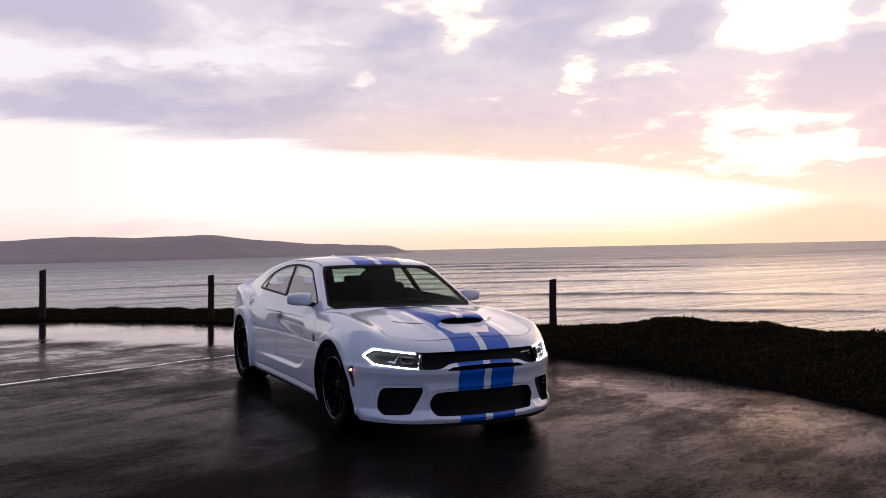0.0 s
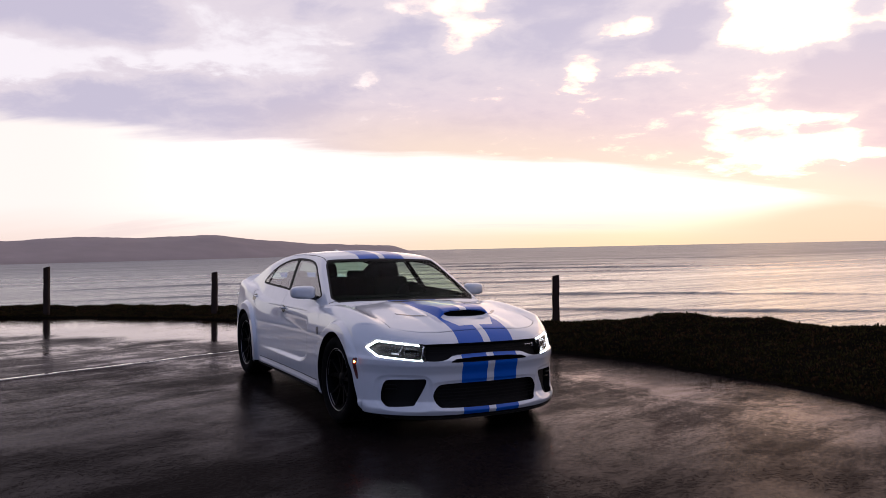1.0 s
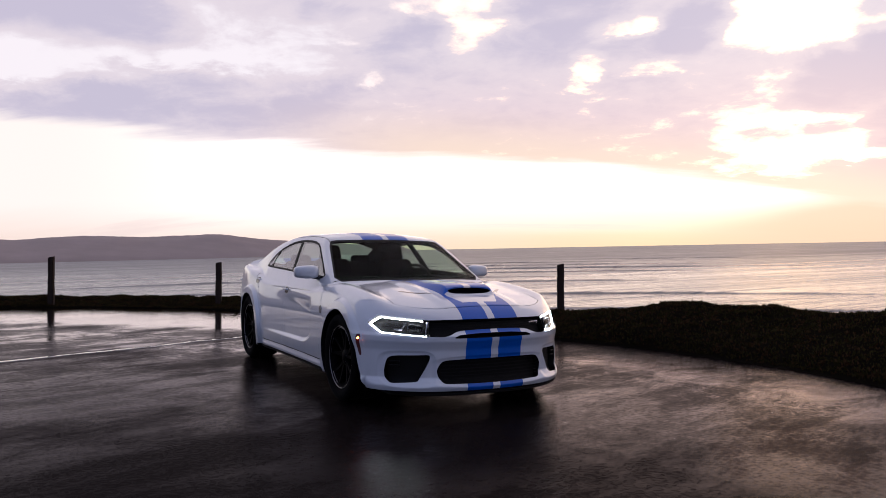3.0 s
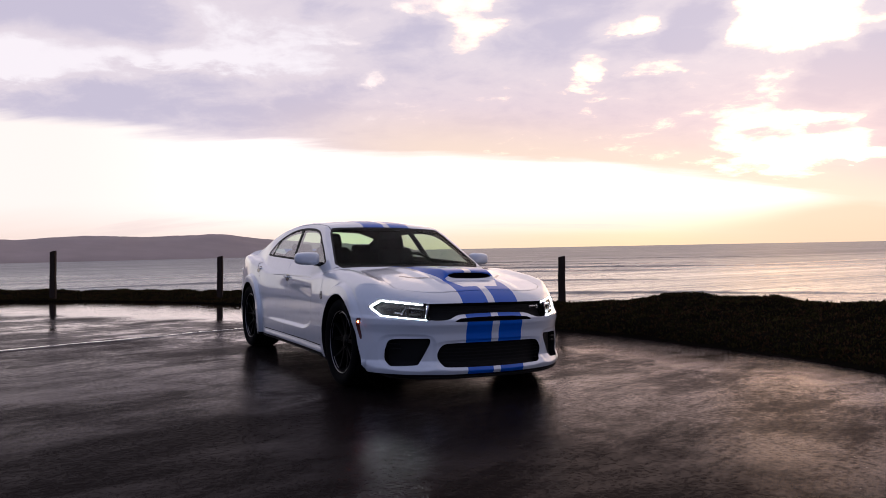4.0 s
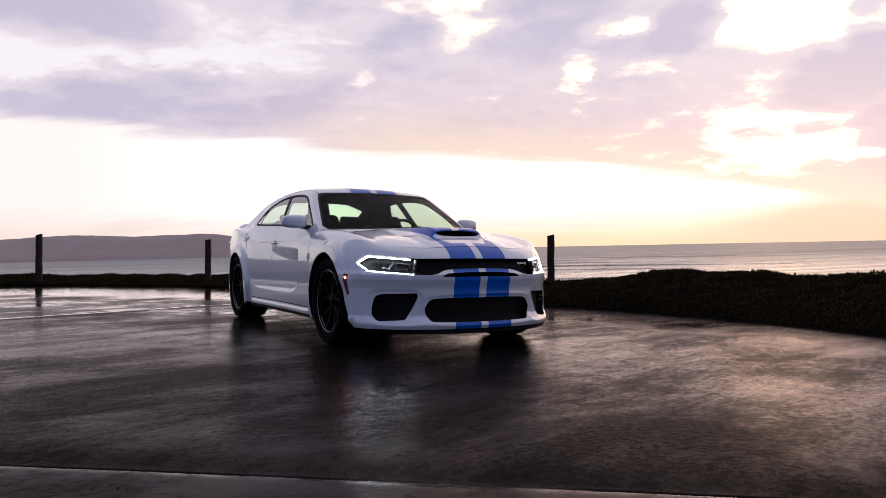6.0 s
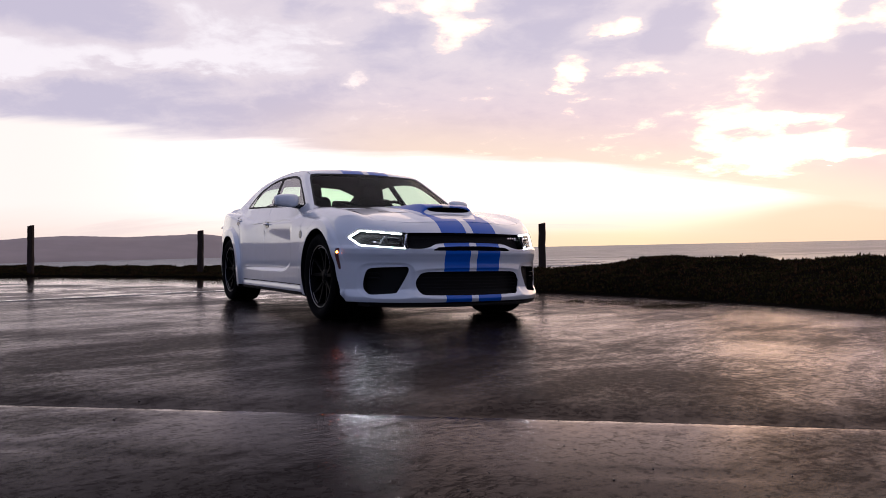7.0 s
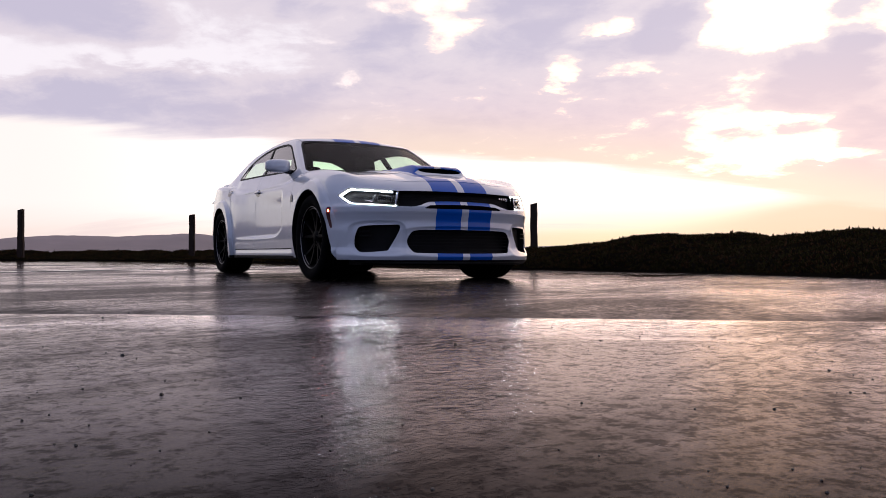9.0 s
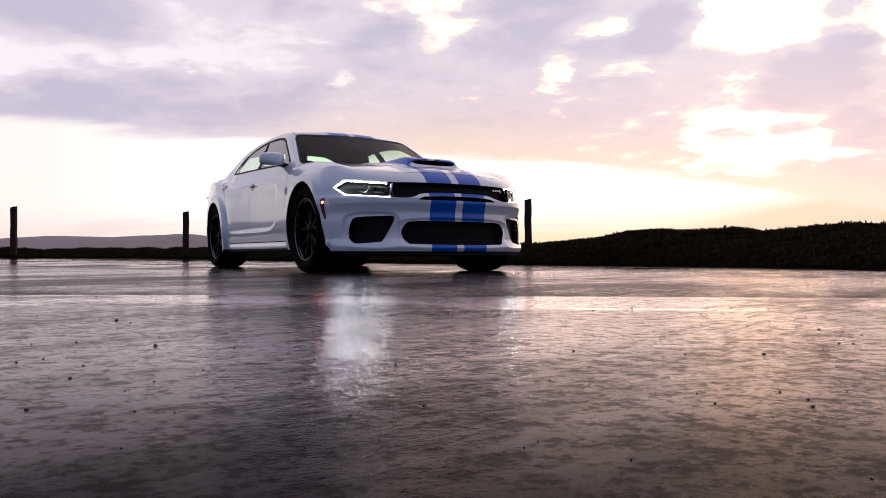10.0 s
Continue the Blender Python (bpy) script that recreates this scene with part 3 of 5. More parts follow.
def pebbles():
    """Loose grit and small stones on the asphalt."""
    rng = np.random.default_rng(9)
    n = 2600
    X, Y = rng.uniform(-4.6, 2.6, n), rng.uniform(-5.9, 0.5, n)
    near = 1 - 0.6 * ramp(np.hypot(X + 3.1, Y + 6.0), 1.0, 5.0)
    size = rng.uniform(0.0010, 0.0026, n) * np.where(rng.random(n) < 0.05, 2.2, 1.0)
    d = (X - SEAM_AT.x) * -math.sin(SEAM_TURN) + (Y - SEAM_AT.y) * math.cos(SEAM_TURN)
    keep = (rng.random(n) < near) & (np.hypot(X + 3.14, Y + 6.06) > 0.45)
    V, F = [], []
    for x, y, r, dd in zip(X[keep], Y[keep], size[keep], d[keep]):
        a0, o = rng.uniform(0, 6.3), len(V)
        z = float(ground_z(x, y)) + 0.006 * noise.noise((x * 0.5 + 1.0, y * 0.5 - 1.0, 1.7)) - (0.016 * math.exp(-(max(dd, 0) / 0.17) ** 1.6) if dd >= 0 else 0.016 * math.exp(-(dd / 0.035) ** 2))
        for k in range(5):
            t = a0 + k * 1.2566
            q = r * rng.uniform(0.8, 1.3)
            V.append((x + q * math.cos(t), y + q * math.sin(t), z - 0.001))
        for k in range(5):
            t = a0 + 0.5 + k * 1.2566
            q = r * rng.uniform(0.45, 0.8)
            V.append((x + q * math.cos(t), y + q * math.sin(t), z + r * rng.uniform(0.4, 0.8)))
        F += [(o + k, o + (k + 1) % 5, o + 5 + (k + 1) % 5, o + 5 + k) for k in range(5)] + [tuple(range(o + 5, o + 10))]
    tagged(mesh_ob("grit", V, F, STONE, smooth=False), "loose dark grit and small stones on asphalt", "stones", kind="stuff")


pebbles()


def far_joint():
    """A raised tar seam that runs across the lot behind the car, shining with water."""
    a, b2 = Vector((-6.2, 2.55, 0)), Vector((1.9, 6.1, 0))
    us = np.linspace(0, 1, 160)
    side_v = Vector((-(b2 - a).y, (b2 - a).x, 0)).normalized()
    V = []
    for u in us:
        p = a.lerp(b2, u) + side_v * (0.05 * noise.noise((u * 9, 3, 1)) + 0.02 * noise.noise((u * 40, 1, 2)))
        wd = 0.042 * (1 + 0.9 * noise.noise((u * 25, 7, 2)))
        sunk = 0.007 * min(0.3, noise.noise((u * 17, 4, 5)) + 0.25 * noise.noise((u * 60, 2, 8)))
        for k, h in ((-1, -0.010), (-0.8, 0.001), (0.8, 0.0035), (1, -0.010)):
            V.append((p.x + side_v.x * wd * k, p.y + side_v.y * wd * k, float(ground_z(p.x, p.y)) + h + 0.005 + sunk))
    tagged(mesh_ob("pavement_joint", V, grid_faces(len(us), 4)[:, ::-1], WET_TAR), "thin wet tar seam across the asphalt", "seam", kind="structure")


far_joint()

fence_post(-2.91, 12.05, 1.20)
fence_post(0.19, 10.27, 1.10)
fence_post(4.47, 4.15, 1.10)


# ---------------------------------------------------------------- sea and headland
SEA_Z = -12.0


def sea_z(x, y):
    """The lot falls a little towards the shore, so the level sea runs up against it."""
    return SEA_Z + 0.0253 * x + 0.0021 * y


def sea():
    r = np.concatenate([np.linspace(4, 60, 8), np.geomspace(64, 4850, 60)])
    a = np.linspace(radians(-75), radians(140), 120)
    R, A = np.meshgrid(r, a)
    X, Y = R * np.sin(A), R * np.cos(A)
    V = np.stack([X, Y, sea_z(X, Y)], -1).reshape(-1, 3)
    tagged(mesh_ob("water", V, grid_faces(len(a), len(r))[:, ::-1], WATER), "calm grey sea with low swell under evening sky", "sea", kind="structure")


sea()


def rollers():
    """Long low breakers coming in, each a rounded ridge of water."""
    rnd = random.Random(4)
    for k in range(16):
        dist = 70 * 1.165 ** k + rnd.uniform(-4, 4)
        mid = rnd.uniform(-0.1, 0.55)
        half = rnd.uniform(0.18, 0.4)
        az = np.linspace(mid - half, mid + half, 90) + VIEW_AZ - 0.15
        u = np.linspace(-1, 1, 9)
        high = (0.30 + 0.0011 * dist) * np.sin(np.linspace(0, math.pi, 90)) ** 0.7 * (1 + 0.5 * noise2(az, az * 0, 14.0, k))
        R = dist + 5 * noise2(az, az * 0, 6.0, k + 9)[:, None] + u[None, :] * (1.0 + 0.008 * dist)
        X, Y = R * np.sin(az)[:, None], R * np.cos(az)[:, None]
        Z = sea_z(X, Y) + high[:, None] * (1 - u[None, :] ** 2) - 0.02
        tagged(mesh_ob("water_roller", np.stack([X, Y, Z], -1).reshape(-1, 3), grid_faces(*X.shape)[:, ::-1], WATER), "low grey breaker rolling in", "wave", kind="structure")


rollers()


def headland():
    """A long heath-covered headland across the bay, thinning to a point."""
    deg = np.linspace(-50, 26.6, 300)
    az = np.radians(deg)
    top = curve((-50, 150), (-36, 135), (-26, 112), (-16, 84), (-8, 55), (-1.5, 47), (2.3, 53), (5, 52), (7, 50), (9.5, 52.5), (11.7, 55), (13.2, 50), (14.7, 44), (17, 37), (19.2, 31), (22, 27), (24.7, 23), (25.5, 12), (26.3, 1.0), (26.6, -1))(deg)
    near = curve((-50, 1300), (-10, 1480), (5, 1540), (15, 1640), (22, 1950), (26.6, 2340))(deg)
    u = np.linspace(0, 1, 22)
    prof = curve((0, -0.04), (0.05, 0.10), (0.25, 0.42), (0.6, 0.90), (0.8, 1.0), (1, 0.6))(u)
    R = near[:, None] + 400 * u[None, :]
    X, Y = R * np.sin(az)[:, None], R * np.cos(az)[:, None]
    Z = sea_z(X, Y) + top[:, None] * prof[None, :] * (1 + 0.10 * noise2(X, Y, 0.012) * np.sin(math.pi * u)[None, :]) + 1.2 * noise2(X, Y, 0.05) * prof[None, :]
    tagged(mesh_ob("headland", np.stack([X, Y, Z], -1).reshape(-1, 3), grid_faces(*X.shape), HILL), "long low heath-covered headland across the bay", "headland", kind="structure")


headland()


def inland():
    """Unseen low rise on the land side, behind the lot, added for dark reflections."""
    az = np.radians(np.linspace(150, 292, 120))
    u = np.linspace(0, 1, 14)
    prof = curve((0, -0.05), (0.12, 0.25), (0.35, 0.72), (0.7, 0.97), (1, 1.0))(u)
    high = 4.6 + 1.6 * noise2(az, az * 0, 2.6, 3.0) + 0.6 * noise2(az, az * 0, 14.0, 5.0)
    R = 38 + 22 * u[None, :] + 3 * noise2(az, az * 0, 4.0, 8.0)[:, None]
    X, Y = R * np.sin(az)[:, None], R * np.cos(az)[:, None]
    Z = high[:, None] * prof[None, :] + 0.35 * noise2(X, Y, 0.4, 2.0) * prof[None, :]
    tagged(mesh_ob("backdrop_inland", np.stack([X, Y, Z], -1).reshape(-1, 3), grid_faces(*X.shape), LAND), "unseen low dark rise added behind the lot for reflections", "hill", kind="structure")


inland()


# ---------------------------------------------------------------- the car's outer form
# the car stands with its front axle on y = 0 and its nose towards -y; x < 0 is its right side
WHEEL_R, WHEELBASE, AXLE_Z = 0.362, 3.058, 0.362


def smax(a, b, k):
    h = np.clip(0.5 + (a - b) / (2 * k), 0, 1)
    return b + (a - b) * h + k * h * (1 - h)


def smin(a, b, k):
    return -smax(-a, -b, k)


DECK = curve((-1.1, 0.66), (-0.95, 0.725), (-0.85, 0.775), (-0.75, 0.815), (-0.6, 0.857), (-0.3, 0.911), (0, 0.952), (0.18, 0.970), (0.34, 0.977), (0.5, 0.973), (0.9, 0.985), (1.6, 0.985), (2.6, 1.02), (3.2, 1.07), (3.7, 1.10), (4.0, 1.11), (4.3, 1.10))
PLAN = curve((-1.1, 0.80), (-0.8, 0.875), (-0.5, 0.93), (-0.1, 0.955), (0.5, 0.935), (1.2, 0.925), (2.0, 0.93), (2.6, 0.945), (3.1, 0.945), (3.6, 0.895), (4.0, 0.83), (4.25, 0.75))
ROOF = curve((0.8, 1.30), (1.1, 1.39), (1.3, 1.420), (1.6, 1.450), (1.9, 1.458), (2.2, 1.45), (2.6, 1.412), (3.0, 1.34), (3.4, 1.24))
NOSE = curve((0.0, 0.035), (0.16, 0.0), (0.215, -0.022), (0.245, -0.008), (0.28, 0.012), (0.40, 0.016), (0.48, 0.020), (0.525, 0.010), (0.56, 0.0), (0.59, 0.0), (0.625, 0.03), (0.70, 0.06), (0.76, 0.105), (0.85, 0.2))
SCOOP = curve((-0.64, 0.0), (-0.56, 0.008), (-0.505, 0.060), (-0.45, 0.070), (-0.2, 0.040), (0.05, 0.010), (0.25, 0.0))


def car_field(x, y, z):
    """Signed closeness to the car's skin (negative inside), without the wheel wells."""
    x = np.abs(x)
    # flanks, swelling over the wheels
    r1, r2 = np.hypot(y, z - AXLE_Z), np.hypot(y - WHEELBASE, z - AXLE_Z)
    flare = np.maximum(1 - ramp(r1, 0.468, 0.500), 1 - ramp(r2, 0.470, 0.502))
    wide = PLAN(y) - 0.75 * (1 - 0.6 * ramp(y, 2.2, 3.3)) * np.maximum(z - 0.64, 0) ** 2 - 0.30 * np.maximum(0.50 - z, 0) ** 2 + 0.036 * flare
    # hollow along the doors, deepest behind the front wheel
    r = 0.12
    inner = r - np.hypot(np.maximum(r - 0.33 * (y - 0.82), 0), np.maximum(r - (z - 0.375), 0))
    top = 0.80 + 0.075 * (y - 0.93)
    hollow = ramp(inner, 0.0, 0.036) * (1 - ramp(y, 1.5, 2.6)) * (1 - ramp(z, top - 0.13, top + 0.05))
    wide = wide - 0.030 * hollow
    # sill step
    wide = wide + 0.014 * (1 - ramp(z, 0.22, 0.27)) * ramp(y, 0.4, 0.6) * (1 - ramp(y, 2.4, 2.6))
    flank = x - wide
    # bonnet, beltline and boot lid, crowned across
    dome = 0.014 * (1 - ramp(x, 0.30, 0.40)) * ramp(y, -0.9, -0.6) * (1 - ramp(y, 0.3, 0.5))
    wing = 0.036 * np.exp(-((x - 0.80) / 0.09) ** 2) * ramp(y, -0.7, -0.2) * (1 - ramp(y, 0.3, 0.9))
    spoiler = 0.058 * ramp(y, 3.90, 4.05) * (1 - ramp(x, 0.66, 0.76))
    crown = 0.115 - 0.040 * ramp(y, -0.75, -0.35) * (1 - ramp(y, 0.6, 1.0)) - 0.063 * ramp(y, 2.4, 3.3)
    deck = z - (DECK(y) - crown * x ** 2 - 0.10 * np.maximum(x - 0.7, 0) ** 2 + dome + wing + spoiler + SCOOP(y) * (1 - ramp(x, 0.20 - 0.05 * ramp(y, -0.3, 0.35), 0.27 - 0.05 * ramp(y, -0.3, 0.35))))
    # the bumper sinks in a soft bezel round its corner intakes and its wide mouth
    around = ((x - 0.665) / 0.165) ** 4 + ((z - 0.345) / 0.125) ** 4
    mouth = (x / 0.50) ** 4 + ((z - 0.322) / 0.108) ** 4
    bezel = 0.010 * (1 - ramp(around, 0.7, 1.7)) + 0.008 * (1 - ramp(mouth, 0.7, 1.6))
    nose = (-0.95 + 0.20 * x ** 2 + 0.42 * x ** 4 + NOSE(z) + bezel) - y
    tail = y - (4.13 - 0.15 * x ** 2 - 0.25 * x ** 4 - 0.25 * np.maximum(0.35 - z, 0) - 0.12 * np.maximum(z - 0.85, 0) * 0.3)
    sole = (0.175 - 0.03 * (1 - ramp(y, -0.75, -0.55))) - z
    low = smax(smax(flank, deck, 0.05), smax(nose, tail, 0.01), 0.035)
    low = smax(low, sole, 0.012)
    # cabin
    rail = x - (0.835 - 0.50 * (z - 0.98) - 0.22 * np.maximum(z - 1.2, 0) ** 2 - 0.06 * ramp(y, 2.6, 3.6) - 0.05 * (1 - ramp(y, 0.4, 1.2)))
    roof = z - (ROOF(y) - 0.10 * x ** 2)
    screen = ((0.513 + 0.22 * x ** 2 + (z - 1.0) * 1.80) - y) * 0.48
    rear = (y - (3.72 - 0.18 * x ** 2 - (z - 1.08) * 2.6)) * 0.36
    cabin = smax(smax(rail, roof, 0.05), smax(screen, rear, 0.01), 0.025)
    cabin = np.maximum(cabin, 0.88 - z)
    return smin(low, cabin, 0.018)


def wheel_wells(x, y, z):
    """Negative inside the wheel wells."""
    x = np.abs(x)
    hole = np.minimum(np.hypot(y, z - AXLE_Z) - 0.395, np.hypot(y - WHEELBASE, z - AXLE_Z) - 0.392)
    # the front arch runs on forwards into the bumper's corner
    corner = np.maximum.reduce([z - 0.47, y, -(y + 0.375 + 0.32 * (0.47 - z))])
    return np.maximum(smin(hole, corner, 0.02), 0.60 - x)



def skin_field(x, y, z):
    return smax(car_field(x, y, z), -wheel_wells(x, y, z), 0.004)


def skin(h=0.0105):
    """Points, unit normals and triangles of the whole outer skin, even left and right."""
    ax = (np.arange(int(1.06 / h) + 2) - 0.5) * h
    ay = np.arange(-1.08, 4.3, h)
    az = np.arange(0.10, 1.54, h)
    F = np.empty((len(ax), len(ay), len(az)), np.float32)
    Yg, Zg = np.meshgrid(ay, az, indexing="ij")
    for i, xv in enumerate(ax):
        F[i] = skin_field(np.full_like(Yg, xv), Yg, Zg)
    inside = F < 0
    corner = [(i, j, k) for i in (0, 1) for j in (0, 1) for k in (0, 1)]
    n0, n1, n2 = (s - 1 for s in F.shape)
    count = sum(inside[i:i + n0, j:j + n1, k:k + n2].astype(np.int8) for i, j, k in corner)
    ci, cj, ck = np.nonzero((count > 0) & (count < 8))
    number = np.full((n0, n1, n2), -1, np.int64)
    number[ci, cj, ck] = np.arange(len(ci))
    val = np.stack([F[ci + i, cj + j, ck + k] for i, j, k in corner], 1)
    total, hits = np.zeros((len(ci), 3)), np.zeros((len(ci), 1))
    offs = np.array(corner, float)
    for a in range(8):
        for b in range(a + 1, 8):
            if np.abs(offs[a] - offs[b]).sum() == 1:
                cross = (val[:, a] < 0) != (val[:, b] < 0)
                t = np.where(cross, val[:, a] / np.where(cross, val[:, a] - val[:, b], 1), 0)[:, None]
                total += np.where(cross[:, None], offs[a] + t * (offs[b] - offs[a]), 0)
                hits += cross[:, None]
    P = np.stack([ax[ci], ay[cj], az[ck]], 1) + h * total / hits
    middle = ci == 0

    def slope(p, f, e=0.002):
        return np.stack([f(*(p + d).T) - f(*(p - d).T) for d in np.eye(3) * e], 1) / (2 * e)

    for _ in range(3):
        f, g = skin_field(*P.T), slope(P, skin_field)
        move = f[:, None] * g / np.maximum((g * g).sum(1, keepdims=True), 0.05)
        l = np.linalg.norm(move, axis=1, keepdims=True)
        P = P - move * np.minimum(1, 0.5 * h / np.maximum(l, 1e-9))
        P[middle, 0] = 0
    N = slope(P, skin_field, 0.004)
    N[middle, 0] = 0
    N /= np.linalg.norm(N, axis=1, keepdims=True)
    quads = []
    for axis in range(3):
        s0 = [slice(None)] * 3
        s1 = [slice(None)] * 3
        s0[axis], s1[axis] = slice(0, -1), slice(1, None)
        a, b = inside[tuple(s0)], inside[tuple(s1)]
        o1, o2 = [d for d in range(3) if d != axis]
        e = np.array(np.nonzero(a != b)).T
        ok = (e[:, o1] > 0) & (e[:, o2] > 0) & (e[:, o1] < F.shape[o1] - 1) & (e[:, o2] < F.shape[o2] - 1)
        e = e[ok]
        ring = []
        for d1, d2 in ((-1, -1), (0, -1), (0, 0), (-1, 0)):
            c = e.copy()
            c[:, o1] += d1
            c[:, o2] += d2
            ring.append(number[c[:, 0], c[:, 1], c[:, 2]])
        q = np.stack(ring, 1)
        out = a[tuple(e.T)] != (axis == 1)
        q[~out] = q[~out][:, ::-1]
        quads.append(q)
    Q = np.concatenate(quads)
    T = np.concatenate([Q[:, [0, 1, 2]], Q[:, [0, 2, 3]]])
    turn = np.cross(P[T[:, 1]] - P[T[:, 0]], P[T[:, 2]] - P[T[:, 0]])
    wrong = (turn * (N[T[:, 0]] + N[T[:, 1]] + N[T[:, 2]])).sum(1) < 0
    T[wrong] = T[wrong][:, ::-1]
    twin = np.where(middle, np.arange(len(P)), len(P) + np.cumsum(~middle) - 1)
    V = np.concatenate([P, P[~middle] * (-1, 1, 1)])
    NN = np.concatenate([N, N[~middle] * (-1, 1, 1)])
    return V, NN, np.concatenate([T, twin[T][:, ::-1]])


def split(shell, g):
    """Cuts a shell along g = 0 into the parts with g < 0 and g >= 0."""
    V, N, T = shell
    pos = g >= 0
    k = pos[T].sum(1)
    lone_pos, lone_neg = T[k == 1], T[k == 2]

    def turn(t, want):
        first = np.argmax(pos[t] == want, axis=1)
        r = np.arange(len(t))
        return np.stack([t[r, first], t[r, (first + 1) % 3], t[r, (first + 2) % 3]], 1)

    A, B = turn(lone_pos, True), turn(lone_neg, False)
    M = np.concatenate([A, B])
    if len(M) == 0:
        return (V, N, T[k == 0]), (V, N, T[k == 3])
    E = np.sort(np.concatenate([M[:, [0, 1]], M[:, [0, 2]]]), axis=1)
    U, inv = np.unique(E, axis=0, return_inverse=True)
    inv = inv.ravel()
    ga, gb = g[U[:, 0]], g[U[:, 1]]
    t = (ga / (ga - gb))[:, None]
    V2 = np.concatenate([V, V[U[:, 0]] * (1 - t) + V[U[:, 1]] * t])
    NC = N[U[:, 0]] * (1 - t) + N[U[:, 1]] * t
    N2 = np.concatenate([N, NC / np.maximum(np.linalg.norm(NC, axis=1, keepdims=True), 1e-9)])
    p, q = len(V) + inv[:len(M)], len(V) + inv[len(M):]
    tip = np.stack([M[:, 0], p, q], 1)
    rest = np.concatenate([np.stack([p, M[:, 1], M[:, 2]], 1), np.stack([p, M[:, 2], q], 1)])
    na = len(A)
    tip_a, tip_b = tip[:na], tip[na:]
    rest_a, rest_b = np.concatenate([rest[:na], rest[len(M):len(M) + na]]), np.concatenate([rest[na:len(M)], rest[len(M) + na:]])
    return (V2, N2, np.concatenate([T[k == 0], rest_a, tip_b])), (V2, N2, np.concatenate([T[k == 3], tip_a, rest_b]))


def tidy(shell):
    """Only the points in use."""
    V, N, T = shell
    used, inv = np.unique(T, return_inverse=True)
    return V[used], N[used], inv.reshape(T.shape)


def outline(pts, rounds=2):
    """A closed outline with its corners cut round."""
    p = np.array(pts, float)
    for _ in range(rounds):
        nxt = np.roll(p, -1, axis=0)
        p = np.stack([0.78 * p + 0.22 * nxt, 0.22 * p + 0.78 * nxt], 1).reshape(-1, 2)
    return p


def rim_walls(shell, depth):
    """The shell's edge drawn inwards: walls along its outline."""
    V, N, T = shell
    E = np.concatenate([T[:, [0, 1]], T[:, [1, 2]], T[:, [2, 0]]])
    _, first, cnt = np.unique(np.sort(E, axis=1), axis=0, return_index=True, return_counts=True)
    B = E[first[cnt == 1]]
    n = len(V)
    return np.concatenate([V, V - depth * N]), np.stack([B[:, 1], B[:, 0], B[:, 0] + n, B[:, 1] + n], 1)


class Shell:
    """The part of the skin that is still to be given to panels."""

    def __init__(self, data):
        self.data = data

    def xyz(self):
        return self.data[0][:, 0], self.data[0][:, 1], self.data[0][:, 2]

    def take(self, g):
        got, self.data = split(self.data, g)
        got, self.data = tidy(got), tidy(self.data)
        return got


def panel(name, shell, mat, parent, label="", inset=0.0, flange=0.0):
    """A skin panel with an inward flange along its edge that gives it thickness."""
    V, N, T = tidy(shell)
    if len(T) == 0:
        return None
    V = V - inset * N
    if flange:
        W, Q = rim_walls((V, N, T), flange)
        n = len(V)
        used, inv = np.unique(Q, return_inverse=True)
        Q = inv.reshape(Q.shape) + n
        me_v, me_n = np.concatenate([V, W[used]]), np.concatenate([N, np.concatenate([N, N])[used]])
        return mesh_ob(name, me_v, T.tolist() + Q.tolist(), mat, parent, label, True, me_n)
    return mesh_ob(name, V, T, mat, parent, label, True, N)


def pieces(shell, least=30):
    """The connected pieces of a shell, without the smallest crumbs."""
    V, N, T = tidy(shell)
    mark = np.arange(len(V))
    while True:
        low = mark[T].min(1)
        fresh = mark.copy()
        for c in range(3):
            np.minimum.at(fresh, T[:, c], low)
        fresh = fresh[fresh[fresh[fresh]]]
        if (fresh == mark).all():
            break
        mark = fresh
    return [(V, N, T[mark[T[:, 0]] == k]) for k in np.unique(mark[T[:, 0]]) if (mark[T[:, 0]] == k).sum() >= least]


def halves(shell):
    """Right (x < 0) and left part."""
    return split(shell, shell[0][:, 0])


# outlines in front view (distance from the middle, height)
LAMP = np.array([(0.516, 0.716), (0.66, 0.730), (0.805, 0.745), (0.825, 0.744), (0.884, 0.696), (0.890, 0.684), (0.885, 0.672), (0.838, 0.618), (0.822, 0.614), (0.66, 0.601), (0.534, 0.590)])
GRILLE = outline([(0.0, 0.719), (0.30, 0.718), (0.495, 0.7155), (0.517, 0.715), (0.519, 0.700), (0.534, 0.612), (0.536, 0.595), (0.515, 0.591), (0.435, 0.590), (0.375, 0.604), (0.315, 0.630), (0.20, 0.638), (0.0, 0.641), (-0.3, 0.641), (-0.3, 0.719)], 1)
SLOT = outline([(-0.3, 0.618), (0.29, 0.611), (0.365, 0.578), (0.28, 0.577), (-0.3, 0.580)], 1)
MOUTH = outline([(-0.3, 0.416), (0.0, 0.416), (0.39, 0.414), (0.445, 0.398), (0.485, 0.325), (0.445, 0.240), (0.40, 0.231), (-0.3, 0.227)], 2)
POCKET = outline([(0.526, 0.452), (0.56, 0.452), (0.755, 0.446), (0.79, 0.430), (0.808, 0.36), (0.810, 0.285), (0.790, 0.240), (0.765, 0.236), (0.63, 0.248), (0.605, 0.255), (0.522, 0.415)], 2)
SCREEN = outline([(-0.3, 0.984), (0.50, 0.979), (0.775, 0.965), (0.70, 1.14), (0.608, 1.352), (0.50, 1.366), (-0.3, 1.380)], 1)
